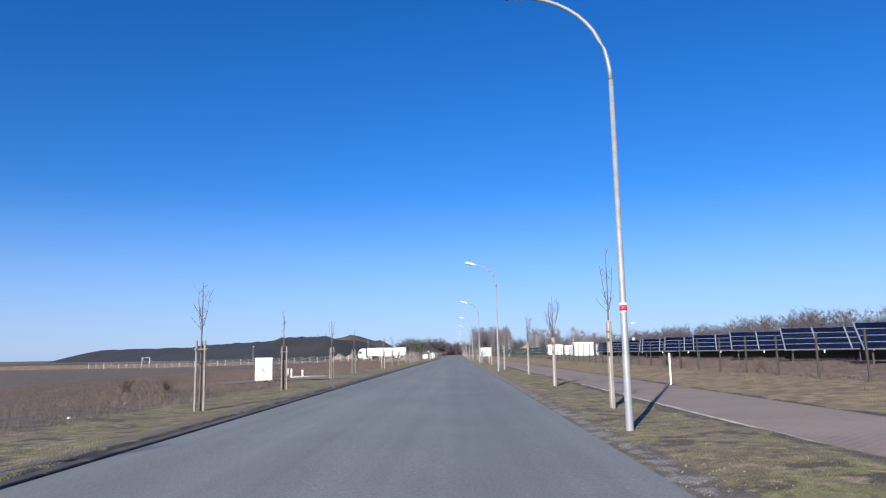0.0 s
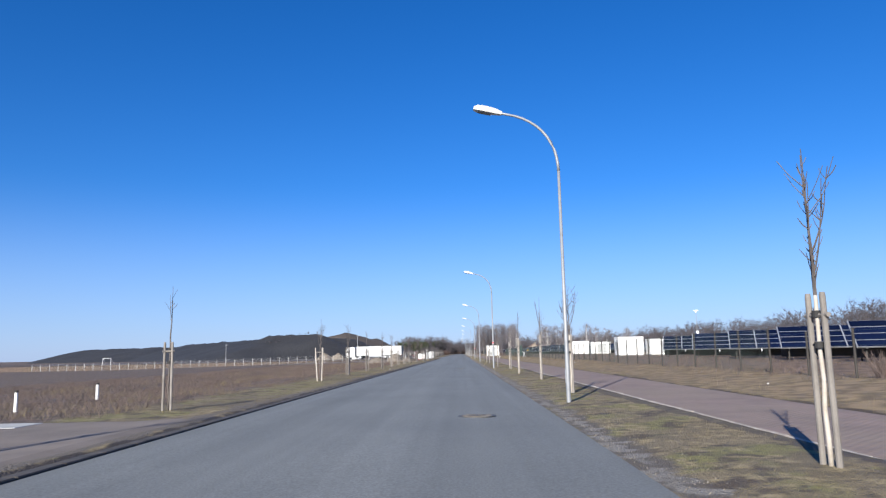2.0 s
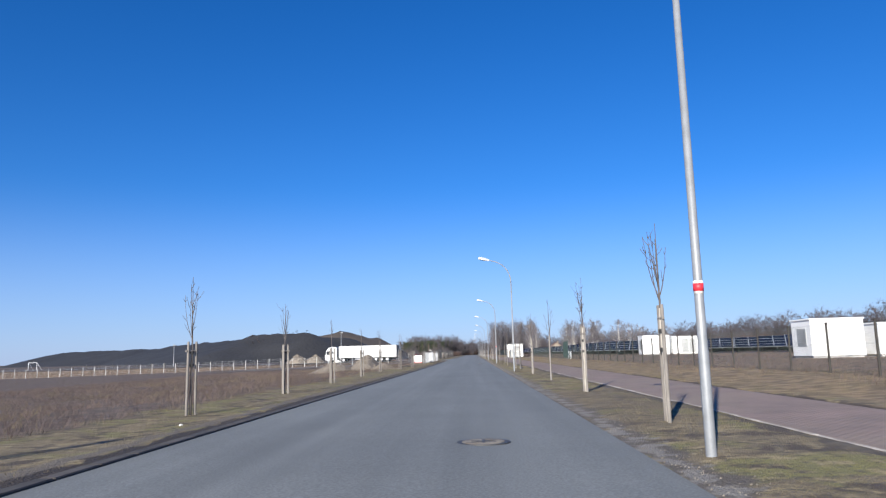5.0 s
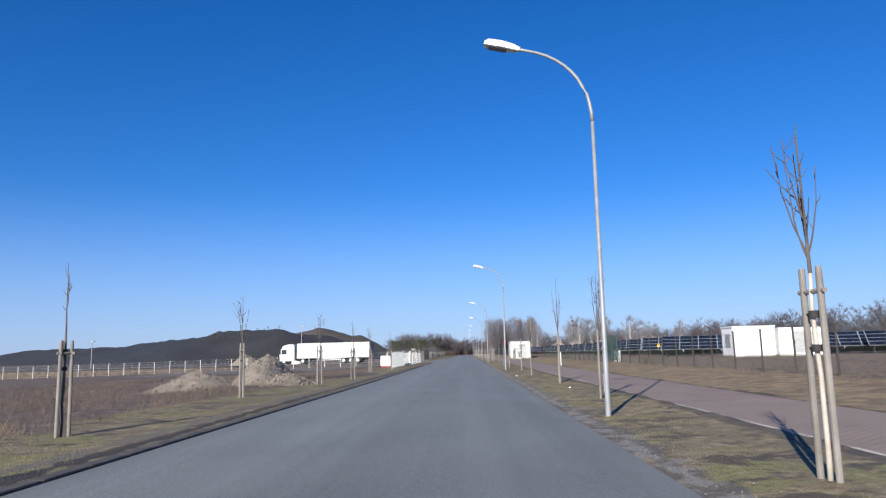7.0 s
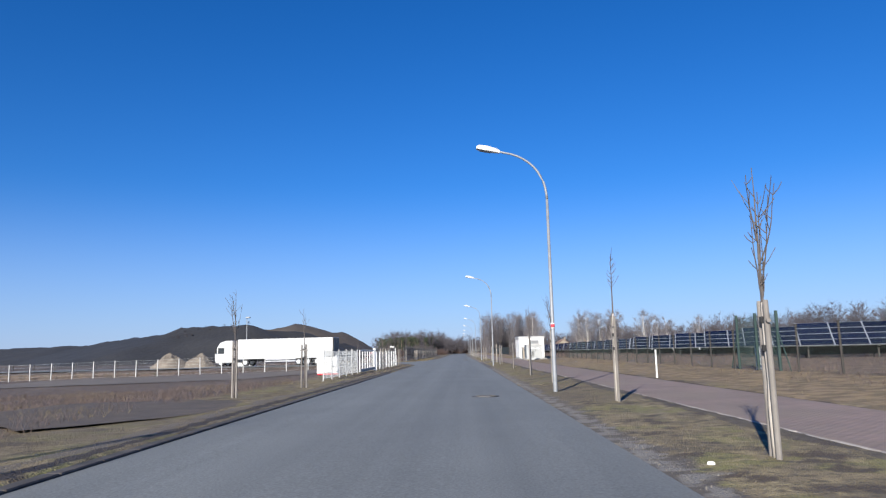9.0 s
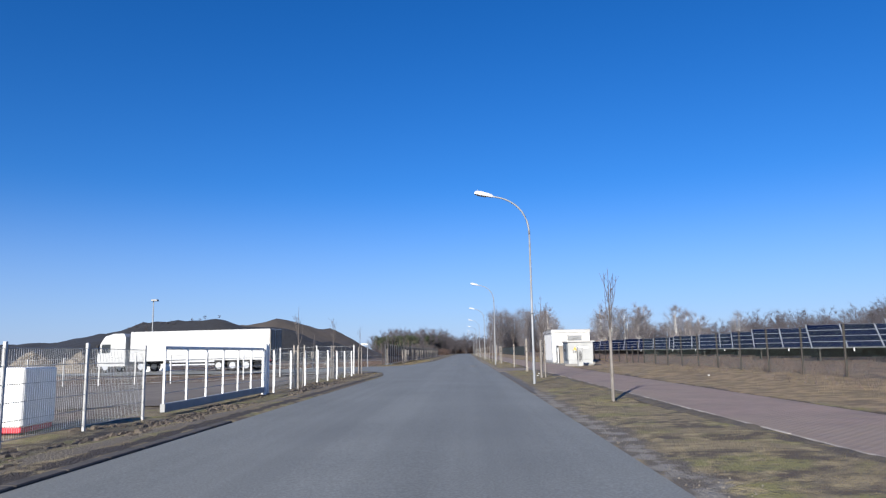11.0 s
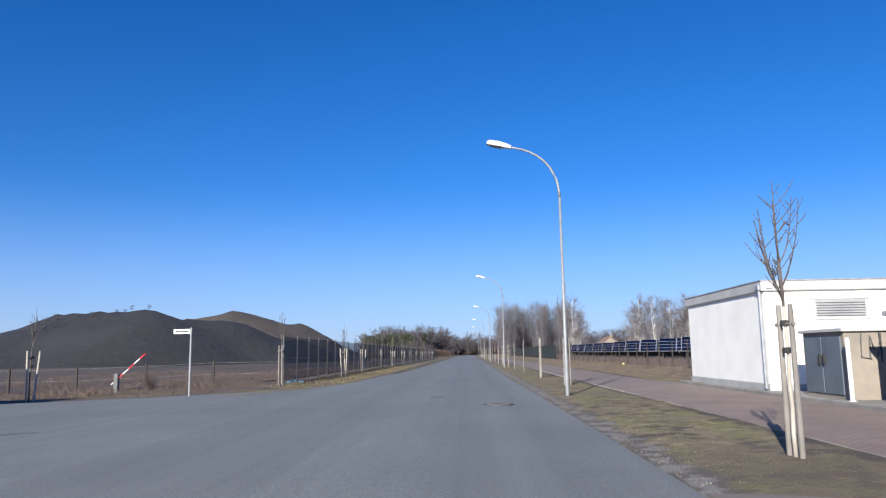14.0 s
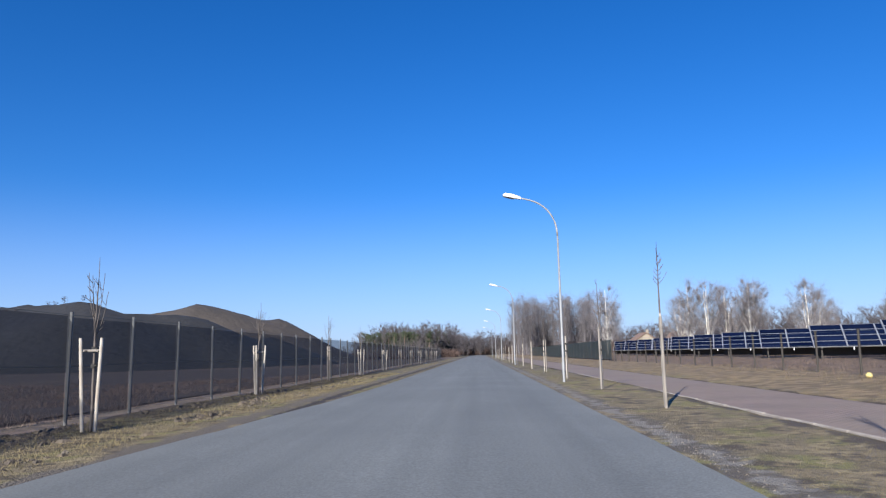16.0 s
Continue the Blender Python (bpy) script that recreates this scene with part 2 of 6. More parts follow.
def ground_material():
    """Dry winter grass with greener patches, bare soil and leaf litter."""
    m = material("dry_winter_grass", (0.19, 0.152, 0.09), (0.105, 0.084, 0.05), scale=0.9, fine=26, bump=0.9, bump_dist=0.05)
    nt = m.node_tree
    bsdf = nt.nodes["Principled BSDF"]
    src = bsdf.inputs["Base Color"].links[0].from_socket
    geo = nt.nodes.new("ShaderNodeNewGeometry")
    last = src
    for scale, lo, hi, col in ((0.8, 0.5, 0.58, (0.15, 0.143, 0.05)), (1.3, 0.53, 0.6, (0.05, 0.036, 0.026)),
                               (3.5, 0.52, 0.66, (0.25, 0.205, 0.115)), (6.5, 0.52, 0.68, (0.07, 0.055, 0.034)), (0.07, 0.55, 0.68, (0.095, 0.074, 0.05))):
        n = nt.nodes.new("ShaderNodeTexNoise")
        n.inputs["Scale"].default_value, n.inputs["Detail"].default_value = scale, 4
        off = nt.nodes.new("ShaderNodeVectorMath")
        off.inputs[1].default_value = (scale * 40, 17, 3)
        nt.links.new(geo.outputs["Position"], off.inputs[0])
        nt.links.new(off.outputs[0], n.inputs["Vector"])
        mr = nt.nodes.new("ShaderNodeMapRange")
        mr.inputs[1].default_value, mr.inputs[2].default_value = lo, hi
        mr.inputs[4].default_value = 0.9
        nt.links.new(n.outputs["Fac"], mr.inputs[0])
        mx = nt.nodes.new("ShaderNodeMix")
        mx.data_type = "RGBA"
        mx.inputs[7].default_value = rgb(*col)
        nt.links.new(mr.outputs[0], mx.inputs[0])
        nt.links.new(last, mx.inputs[6])
        last = mx.outputs[2]
    # straw meadow past the footpath, brown fallow land past the fences
    zone = nt.nodes.new("ShaderNodeSeparateXYZ")
    nt.links.new(geo.outputs["Position"], zone.inputs[0])
    warp = nt.nodes.new("ShaderNodeTexNoise")
    warp.inputs["Scale"].default_value, warp.inputs["Detail"].default_value = 0.45, 4
    nt.links.new(geo.outputs["Position"], warp.inputs["Vector"])
    fleck = nt.nodes.new("ShaderNodeTexNoise")
    fleck.inputs["Scale"].default_value, fleck.inputs["Detail"].default_value = 2.2, 5
    nt.links.new(geo.outputs["Position"], fleck.inputs["Vector"])
    for sign, begin, col_a, col_b in ((1, 7.7, (0.25, 0.182, 0.106), (0.115, 0.083, 0.05)), (1, 12.4, (0.175, 0.118, 0.078), (0.08, 0.055, 0.042)),
                                      (-1, 8.6, (0.125, 0.09, 0.074), (0.055, 0.041, 0.036))):
        side = nt.nodes.new("ShaderNodeMath")
        side.operation = "MULTIPLY"
        side.inputs[1].default_value = sign
        nt.links.new(zone.outputs[0], side.inputs[0])
        shake = nt.nodes.new("ShaderNodeMath")
        shake.operation = "MULTIPLY_ADD"
        shake.inputs[1].default_value = 4.0
        nt.links.new(warp.outputs["Fac"], shake.inputs[0])
        nt.links.new(side.outputs[0], shake.inputs[2])
        past = nt.nodes.new("ShaderNodeMapRange")
        past.inputs[1].default_value, past.inputs[2].default_value = begin + 1.6, begin + 2.4
        past.inputs[4].default_value = 0.85
        nt.links.new(shake.outputs[0], past.inputs[0])
        tone = nt.nodes.new("ShaderNodeMix")
        tone.data_type = "RGBA"
        tone.inputs[6].default_value, tone.inputs[7].default_value = rgb(*col_a), rgb(*col_b)
        speck = nt.nodes.new("ShaderNodeMapRange")
        speck.inputs[1].default_value, speck.inputs[2].default_value = 0.42, 0.58
        nt.links.new(fleck.outputs["Fac"], speck.inputs[0])
        nt.links.new(speck.outputs[0], tone.inputs[0])
        mx = nt.nodes.new("ShaderNodeMix")
        mx.data_type = "RGBA"
        nt.links.new(past.outputs[0], mx.inputs[0])
        nt.links.new(last, mx.inputs[6])
        nt.links.new(tone.outputs[2], mx.inputs[7])
        last = mx.outputs[2]
    # gravel beside the road, dark litter along the path, dust behind the kerb
    sep = nt.nodes.new("ShaderNodeSeparateXYZ")
    nt.links.new(geo.outputs["Position"], sep.inputs[0])
    for centre, reach, scale, col, gain in ((2.2, 0.62, 0.9, (0.085, 0.072, 0.058), 0.30), (2.2, 0.6, 2.6, (0.17, 0.16, 0.145), 0.14), (4.4, 0.5, 1.1, (0.06, 0.046, 0.035), 0.18),
                                      (-5.5, 0.6, 0.9, (0.11, 0.094, 0.076), 0.3), (-5.1, 0.3, 1.6, (0.035, 0.027, 0.022), 0.34), (7.5, 0.35, 0.8, (0.05, 0.037, 0.027), 0.28)):
        n = nt.nodes.new("ShaderNodeTexNoise")
        n.inputs["Scale"].default_value, n.inputs["Detail"].default_value = scale, 5
        nt.links.new(geo.outputs["Position"], n.inputs["Vector"])
        d = nt.nodes.new("ShaderNodeMath")
        d.operation = "SUBTRACT"
        d.inputs[1].default_value = centre
        nt.links.new(sep.outputs[0], d.inputs[0])
        ab = nt.nodes.new("ShaderNodeMath")
        ab.operation = "ABSOLUTE"
        nt.links.new(d.outputs[0], ab.inputs[0])
        near = nt.nodes.new("ShaderNodeMapRange")
        near.inputs[1].default_value, near.inputs[2].default_value = 0.0, reach
        near.inputs[3].default_value, near.inputs[4].default_value = gain, -0.3
        nt.links.new(ab.outputs[0], near.inputs[0])
        add = nt.nodes.new("ShaderNodeMath")
        nt.links.new(near.outputs[0], add.inputs[0])
        nt.links.new(n.outputs["Fac"], add.inputs[1])
        cut = nt.nodes.new("ShaderNodeMapRange")
        cut.inputs[1].default_value, cut.inputs[2].default_value = 0.52, 0.64
        nt.links.new(add.outputs[0], cut.inputs[0])
        mx = nt.nodes.new("ShaderNodeMix")
        mx.data_type = "RGBA"
        mx.inputs[7].default_value = rgb(*col)
        nt.links.new(cut.outputs[0], mx.inputs[0])
        nt.links.new(last, mx.inputs[6])
        last = mx.outputs[2]
    nt.links.new(last, bsdf.inputs["Base Color"])
    return m


def paver_material():
    """Reddish concrete pavers in running bond."""
    m = material("red_brown_pavers", (0.20, 0.15, 0.136), (0.165, 0.127, 0.115), scale=0.8, fine=30, bump=0.2)
    nt = m.node_tree
    bsdf = nt.nodes["Principled BSDF"]
    src = bsdf.inputs["Base Color"].links[0].from_socket
    geo = nt.nodes.new("ShaderNodeNewGeometry")
    br = nt.nodes.new("ShaderNodeTexBrick")
    br.inputs["Scale"].default_value = 1.0
    br.inputs["Brick Width"].default_value, br.inputs["Row Height"].default_value = 0.2, 0.1
    br.inputs["Mortar Size"].default_value = 0.004
    br.inputs["Color1"].default_value = rgb(1, 1, 1)
    br.inputs["Color2"].default_value = rgb(0.9, 0.9, 0.9)
    br.inputs["Mortar"].default_value = rgb(0.85, 0.85, 0.85)
    nt.links.new(geo.outputs["Position"], br.inputs["Vector"])
    mx = nt.nodes.new("ShaderNodeMix")
    mx.data_type, mx.blend_type = "RGBA", "MULTIPLY"
    mx.inputs[0].default_value = 1.0
    nt.links.new(src, mx.inputs[6])
    nt.links.new(br.outputs["Color"], mx.inputs[7])
    nt.links.new(mx.outputs[2], bsdf.inputs["Base Color"])
    return m


def dusted(m, col=(0.19, 0.155, 0.128)):
    """Patches of trodden dust over a paving."""
    nt = m.node_tree
    bsdf = nt.nodes["Principled BSDF"]
    src = bsdf.inputs["Base Color"].links[0].from_socket
    geo = nt.nodes.new("ShaderNodeNewGeometry")
    for scale, low, high, most in ((0.22, 0.42, 0.62, 0.75), (1.7, 0.5, 0.72, 0.6)):
        n = nt.nodes.new("ShaderNodeTexNoise")
        n.inputs["Scale"].default_value, n.inputs["Detail"].default_value = scale, 6
        nt.links.new(geo.outputs["Position"], n.inputs["Vector"])
        cut = nt.nodes.new("ShaderNodeMapRange")
        cut.inputs[1].default_value, cut.inputs[2].default_value, cut.inputs[4].default_value = low, high, most
        nt.links.new(n.outputs["Fac"], cut.inputs[0])
        mx = nt.nodes.new("ShaderNodeMix")
        mx.data_type = "RGBA"
        mx.inputs[7].default_value = rgb(*col)
        nt.links.new(cut.outputs[0], mx.inputs[0])
        nt.links.new(src, mx.inputs[6])
        src = mx.outputs[2]
    nt.links.new(src, bsdf.inputs["Base Color"])
    return m


def road_streaks(m):
    """Wheel tracks and patches drawn out along the road."""
    nt = m.node_tree
    bsdf = nt.nodes["Principled BSDF"]
    src = bsdf.inputs["Base Color"].links[0].from_socket
    geo = nt.nodes.new("ShaderNodeNewGeometry")
    for stretch, lo, hi in (((0.8, 0.012, 1), 0.88, 1.13), ((3.2, 0.05, 1), 0.95, 1.05), ((0.5, 0.16, 1), 0.95, 1.05), ((35, 35, 35), 0.74, 1.28)):
        mp = nt.nodes.new("ShaderNodeVectorMath")
        mp.operation = "MULTIPLY"
        mp.inputs[1].default_value = stretch
        n = nt.nodes.new("ShaderNodeTexNoise")
        n.inputs["Scale"].default_value, n.inputs["Detail"].default_value = 1.0, 4
        mr = nt.nodes.new("ShaderNodeMapRange")
        mr.inputs[1].default_value, mr.inputs[2].default_value = 0.3, 0.7
        mr.inputs[3].default_value, mr.inputs[4].default_value = lo, hi
        hs = nt.nodes.new("ShaderNodeHueSaturation")
        nt.links.new(geo.outputs["Position"], mp.inputs[0])
        nt.links.new(mp.outputs[0], n.inputs["Vector"])
        nt.links.new(n.outputs["Fac"], mr.inputs[0])
        nt.links.new(mr.outputs[0], hs.inputs["Value"])
        nt.links.new(src, hs.inputs["Color"])
        src = hs.outputs["Color"]
    nt.links.new(src, bsdf.inputs["Base Color"])


road_streaks(ASPHALT)
GRASS = ground_material()
PAVERS = dusted(paver_material())
HEAP_BROWN = material("brown_spoil_heap", (0.06, 0.05, 0.044), (0.038, 0.034, 0.032), scale=0.06, fine=0.5, bump=0.6, bump_dist=0.5)
HEAP = material("dark_spoil_heap", (0.021, 0.022, 0.025), (0.012, 0.013, 0.016), scale=0.07, fine=0.6, bump=0.6, bump_dist=0.5)
DARK_FIELD = material("dark_peaty_field", (0.085, 0.066, 0.055), (0.05, 0.04, 0.034), scale=0.5, fine=14, bump=0.9, bump_dist=0.06)
DUSTY = material("dusty_brown_paving", (0.165, 0.14, 0.122), (0.115, 0.098, 0.086), scale=0.9, fine=40, bump=0.4, bump_dist=0.01)
YARD = material("pale_yard_paving", (0.14, 0.12, 0.10), (0.09, 0.076, 0.063), scale=0.4, fine=18, bump=0.3)


# ---- mesh helpers ----
class Shape:
    """Collects boxes, tubes and faces for one mesh."""

    def __init__(self):
        self.v, self.f, self.mi = [], [], []

    def face(self, pts, mi=0):
        n = len(self.v)
        self.v += [tuple(p) for p in pts]
        self.f.append(tuple(range(n, n + len(pts))))
        self.mi.append(mi)
        return self

    def box(self, x0, y0, z0, x1, y1, z1, mi=0, m=None, bevel=0.0):
        n = len(self.v)
        b = bevel
        if b:
            ring = lambda z, i: [(x0 + i + b, y0 + i, z), (x1 - i - b, y0 + i, z), (x1 - i, y0 + i + b, z), (x1 - i, y1 - i - b, z),
                                 (x1 - i - b, y1 - i, z), (x0 + i + b, y1 - i, z), (x0 + i, y1 - i - b, z), (x0 + i, y0 + i + b, z)]
            rings = [ring(z0, b), ring(z0 + b, 0), ring(z1 - b, 0), ring(z1, b)]
            pts = [p for r in rings for p in r]
            fs = [tuple(range(7, -1, -1)), tuple(range(24, 32))]
            for k in range(3):
                for i in range(8):
                    j = (i + 1) % 8
                    fs.append((k * 8 + i, k * 8 + j, k * 8 + 8 + j, k * 8 + 8 + i))
        else:
            pts = [(x0, y0, z0), (x1, y0, z0), (x1, y1, z0), (x0, y1, z0), (x0, y0, z1), (x1, y0, z1), (x1, y1, z1), (x0, y1, z1)]
            fs = [(0, 3, 2, 1), (4, 5, 6, 7), (0, 1, 5, 4), (1, 2, 6, 5), (2, 3, 7, 6), (3, 0, 4, 7)]
        if m is not None:
            pts = [tuple(m @ Vector(p)) for p in pts]
        self.v += pts
        self.f += [tuple(n + i for i in f) for f in fs]
        self.mi += [mi] * len(fs)
        return self

    def tube(self, pts, radii, sides=8, mi=0, caps=True):
        pts = [Vector(p) for p in pts]
        n0 = len(self.v)
        for i, p in enumerate(pts):
            d = (pts[min(i + 1, len(pts) - 1)] - pts[max(i - 1, 0)]).normalized()
            a = d.cross(Vector((0.0, 0.0, 1.0)) if abs(d.z) < 0.9 else Vector((0.0, 1.0, 0.0))).normalized()
            b = d.cross(a)
            for k in range(sides):
                w = 2 * math.pi * k / sides
                self.v.append(tuple(p + (a * math.cos(w) + b * math.sin(w)) * radii[i]))
        for i in range(len(pts) - 1):
            for k in range(sides):
                j = (k + 1) % sides
                self.f.append((n0 + i * sides + k, n0 + i * sides + j, n0 + (i + 1) * sides + j, n0 + (i + 1) * sides + k))
                self.mi.append(mi)
        if caps:
            self.f.append(tuple(n0 + k for k in range(sides - 1, -1, -1)))
            self.f.append(tuple(n0 + (len(pts) - 1) * sides + k for k in range(sides)))
            self.mi += [mi, mi]
        return self

    def mesh(self, name, *mats, smooth=False):
        me = bpy.data.meshes.new(name)
        me.from_pydata(self.v, [], self.f)
        for m in mats:
            me.materials.append(m)
        if len(mats) > 1:
            me.polygons.foreach_set("material_index", self.mi)
        if smooth:
            me.polygons.foreach_set("use_smooth", [True] * len(self.f))
        me.update()
        return me


def part(name, me, parent, label="", m=None):
    ob = new(name, me)
    ob.parent = parent
    if m is not None:
        ob.matrix_basis = m
    if label:
        ob["label"] = label
    return ob


def thing(name, m, label, category, group="", kind="", me=None):
    ob = new(name, me)
    ob.matrix_basis = m
    return tagged(ob, label, category, group, kind)


def at(x, y, z=0.0, turn=0.0):
    return pose(x, y, z, 0, 0, turn)


def smoothstep(a, b, x):
    t = min(1.0, max(0.0, (x - a) / (b - a)))
    return t * t * (3 - 2 * t)


# ---- the lie of the land ----
def road_left(y):
    """The road's left edge."""
    if y < 60:
        return -4.9
    if y < 150:
        return -4.9 + 0.28 * (y - 60) / 90
    if y < 216:
        return -4.62 - 0.2 * (y - 150) / 66
    if y < 224:
        return -4.82 - 0.6 * ((y - 216) / 8) ** 2
    if y < 231:
        return -5.42 - 1.9 * ((y - 224) / 7) ** 1.6
    if y < 246:
        return -30.0
    if y < 260:
        return -5.6 - 3.2 * (1 - (y - 246) / 14) ** 1.8
    return -5.6 + 0.95 * smoothstep(258, 284, y)


def road_right(y):
    return 2.08 - 0.15 * smoothstep(235, 265, y)


def land(x, y):
    """Height of the ground."""
    z = 0.05 + 0.035 * smoothstep(3.0, 4.5, x)
    if x > 7:
        z += 0.2 * smoothstep(7.4, 12, x) + 0.2 * smoothstep(12, 22, x)
    if x < -5:
        z -= 0.06 * smoothstep(-5.2, -6.6, x)
    if x < -7:
        z -= 0.4 * smoothstep(-8.5, -19, x) + 0.016 * min(70.0, max(0.0, -19 - x)) if y < 229 else 0.25 * smoothstep(-10, -22, x)
    side = -120 < x < -4 and 230 < y < 248
    if side:
        edge = min(smoothstep(230.6, 231.5, y), 1 - smoothstep(244.5, 248, y))
        z = z * (1 - edge) - 0.12 * edge
    dx = max(road_left(y) - x, x - road_right(y))
    if x > 0 and dx < 0.9:
        z = -0.05 + 0.055 * smoothstep(-0.4, 0.0, dx) + (z - 0.005) * smoothstep(0.0, 0.9, dx)
    elif y > 192 and dx < 0.7:
        z = -0.06 + 0.065 * smoothstep(-0.4, 0.0, dx) + (z - 0.005) * smoothstep(0.0, 0.7, dx)
    elif dx < 0.35:
        z = -0.12 + (z + 0.12) * smoothstep(-0.15, 0.3, dx)
    if 7.3 < x < 13 and 231 < y < 252:
        z = 0.02
    if 4.58 < x < 7.4 or (2.3 < x < 4.7 and 224.8 < y < 230.2) or (7.2 < x < 7.8 and 226 < y < 254):
        return -0.03
    return z + (0.03 * noise.noise((x * 0.7, y * 0.7, 0)) + 0.05 * noise.noise((x * 0.13, y * 0.13, 4))) * smoothstep(0.2, 1.0, dx)


# ---- large structure ----
def spaced(*runs):
    out = []
    for a, b, step in runs:
        out += list(np.arange(a, b, step))
    return out + [runs[-1][1]]


def grid_mesh(name, xs, ys, height, mat):
    nx, ny = len(xs), len(ys)
    co = [(x, y, height(x, y)) for y in ys for x in xs]
    fs = [(j * nx + i, j * nx + i + 1, (j + 1) * nx + i + 1, (j + 1) * nx + i) for j in range(ny - 1) for i in range(nx - 1)]
    me = bpy.data.meshes.new(name)
    me.from_pydata(co, [], fs)
    me.materials.append(mat)
    me.polygons.foreach_set("use_smooth", [True] * len(fs))
    me.update()
    return me


ground_xs = spaced((-2600, -400, 440), (-400, -60, 34), (-60, -14, 2.3), (-14, -3, 0.35), (-3, 1.4, 1.1), (1.4, 2.9, 0.125), (2.9, 4.4, 0.3), (4.4, 4.64, 0.12), (4.64, 12.2, 0.3), (12.2, 40, 1.6), (40, 400, 36), (400, 2600, 440))
ground_ys = spaced((-400, -20, 38), (-20, 290, 0.6), (290, 470, 3.0), (470, 800, 33), (800, 3400, 520))
thing("ground", at(0, 0), "dry winter grass and bare soil on flat land", "ground", kind="structure", me=grid_mesh("ground", ground_xs, ground_ys, land, GRASS))

# the road: one strip, a slight crown, and the side road that opens to one side
rs = Shape()
road_ys = spaced((-60, 214, 2.0), (214, 300, 0.5), (300, 640, 5.0))
for a, b in zip(road_ys, road_ys[1:]):
    la, lb, ra, rb = road_left(a), road_left(b), road_right(a), road_right(b)
    la, lb = max(la, -7.2), max(lb, -7.2)
    wob = lambda y: 0.06 * noise.noise((y * 0.5, 3, 0))
    rs.face([(la, a, 0), (-1, a, 0.05), (-1, b, 0.05), (lb, b, 0)])
    rs.face([(-1, a, 0.05), (ra + wob(a), a, 0), (rb + wob(b), b, 0), (-1, b, 0.05)])
for a, b in zip(range(-120, -6, 6), range(-114, 0, 6)):
    b = min(b, -7.2)
    near = lambda x: 231 - 0.02 * (x + 6)
    far = lambda x: 244 + 8.0 * max(0, 1 + (x + 7.2) / 13) ** 2.2 if x > -20 else 244.0
    steps = 8
    for k in range(steps):
        x0, x1 = a + (b - a) * k / steps, a + (b - a) * (k + 1) / steps
        rs.face([(x0, near(x0), 0), (x1, near(x1), 0), (x1, far(x1), 0), (x0, far(x0), 0)])
thing("road", at(0, 0, 0.0), "worn grey asphalt road with a side road", "road", kind="structure", me=rs.mesh("road", ASPHALT))

# the footpath of reddish pavers
ps_ = Shape()
for a, b in zip(range(-60, 440, 4), range(-56, 444, 4)):
    ps_.face([(4.6, a, 0.0845), (7.35, a, 0.0945), (7.35, b, 0.0945), (4.6, b, 0.0845)])
ps_.face([(7.35, 226, 0.094), (7.75, 232, 0.1), (7.75, 252, 0.1), (7.35, 254, 0.094)])
thing("footpath", at(0, 0), "reddish brown paved footpath beside the verge", "footpath", kind="structure", me=ps_.mesh("footpath", PAVERS))

# the dusty ramp from the road to the footpath
ramp = Shape()
for k in range(6):
    u0, u1 = k / 6, (k + 1) / 6
    xa, xb = 2.05 + 2.57 * u0, 2.05 + 2.57 * u1
    za, zb = 0.012 + 0.074 * u0 ** 0.5, 0.012 + 0.074 * u1 ** 0.5
    ramp.face([(xa, 224.0 + 0.5 * u0, za), (xb, 224.0 + 0.5 * u1, zb), (xb, 230.6 - 1.2 * u1, zb), (xa, 230.6 - 1.2 * u0, za)])
    for s0, s1 in ((224.0, 0.5), (230.6, -1.2)):
        ramp.face([(xa, s0 + s1 * u0, za), (xb, s0 + s1 * u1, zb), (xb, s0 + s1 * u1, zb - 0.12), (xa, s0 + s1 * u0, za - 0.12)])
thing("ramp", at(0, 0), "dusty grey-brown ramp from the road to the footpath", "ramp", kind="structure", me=ramp.mesh("ramp", DUSTY))

# paved entrances and yard
ent = Shape()
for k in range(12):
    xa, xb = -16 + k * 0.925, -16 + (k + 1) * 0.925
    ent.face([(xa, 40.6, land(xa, 42)), (xb, 40.6, land(xb, 42)), (xb, 46.9, land(xb, 46)), (xa, 46.9, land(xa, 46))])
thing("driveway", at(0, 0, 0.045), "dusty grey-brown driveway off the road", "driveway", kind="structure", me=ent.mesh("driveway", DUSTY))
thing("yard", at(0, 0, 0.035), "pale compacted yard behind a white fence", "yard", kind="structure",
      me=grid_mesh("yard", list(np.arange(-44, -7.3, 1.5)), list(np.arange(197, 224.6, 1.75)), land, YARD))
thing("corner_pavement", at(0, 0, 0.03), "grey paved strip at the corner of the side road", "pavement", kind="structure",
      me=grid_mesh("corner_pavement", list(np.arange(-14, -5.9, 0.45)), list(np.arange(225.2, 228.5, 0.4)), lambda x, y: max(0.0, land(x, y)), YARD))
apron = Shape().box(7.7, 233.9, -0.1, 9.95, 242.6, 0.2, bevel=0.02).box(7.7, 242.6, -0.1, 11.6, 250.9, 0.2, bevel=0.02)
thing("concrete_apron", at(0, 0), "pale concrete slab under the switch stations", "slab", kind="structure", me=apron.mesh("concrete_apron", SLAB))


thing("dark_field", at(0, 0, 0.03), "dark peaty field before the spoil heaps", "field", kind="structure",
      me=grid_mesh("dark_field", list(np.arange(-330, -30, 12.0)) + list(np.arange(-30, -9.4, 1.3)), list(np.arange(257.5, 352, 1.5)), land, DARK_FIELD))


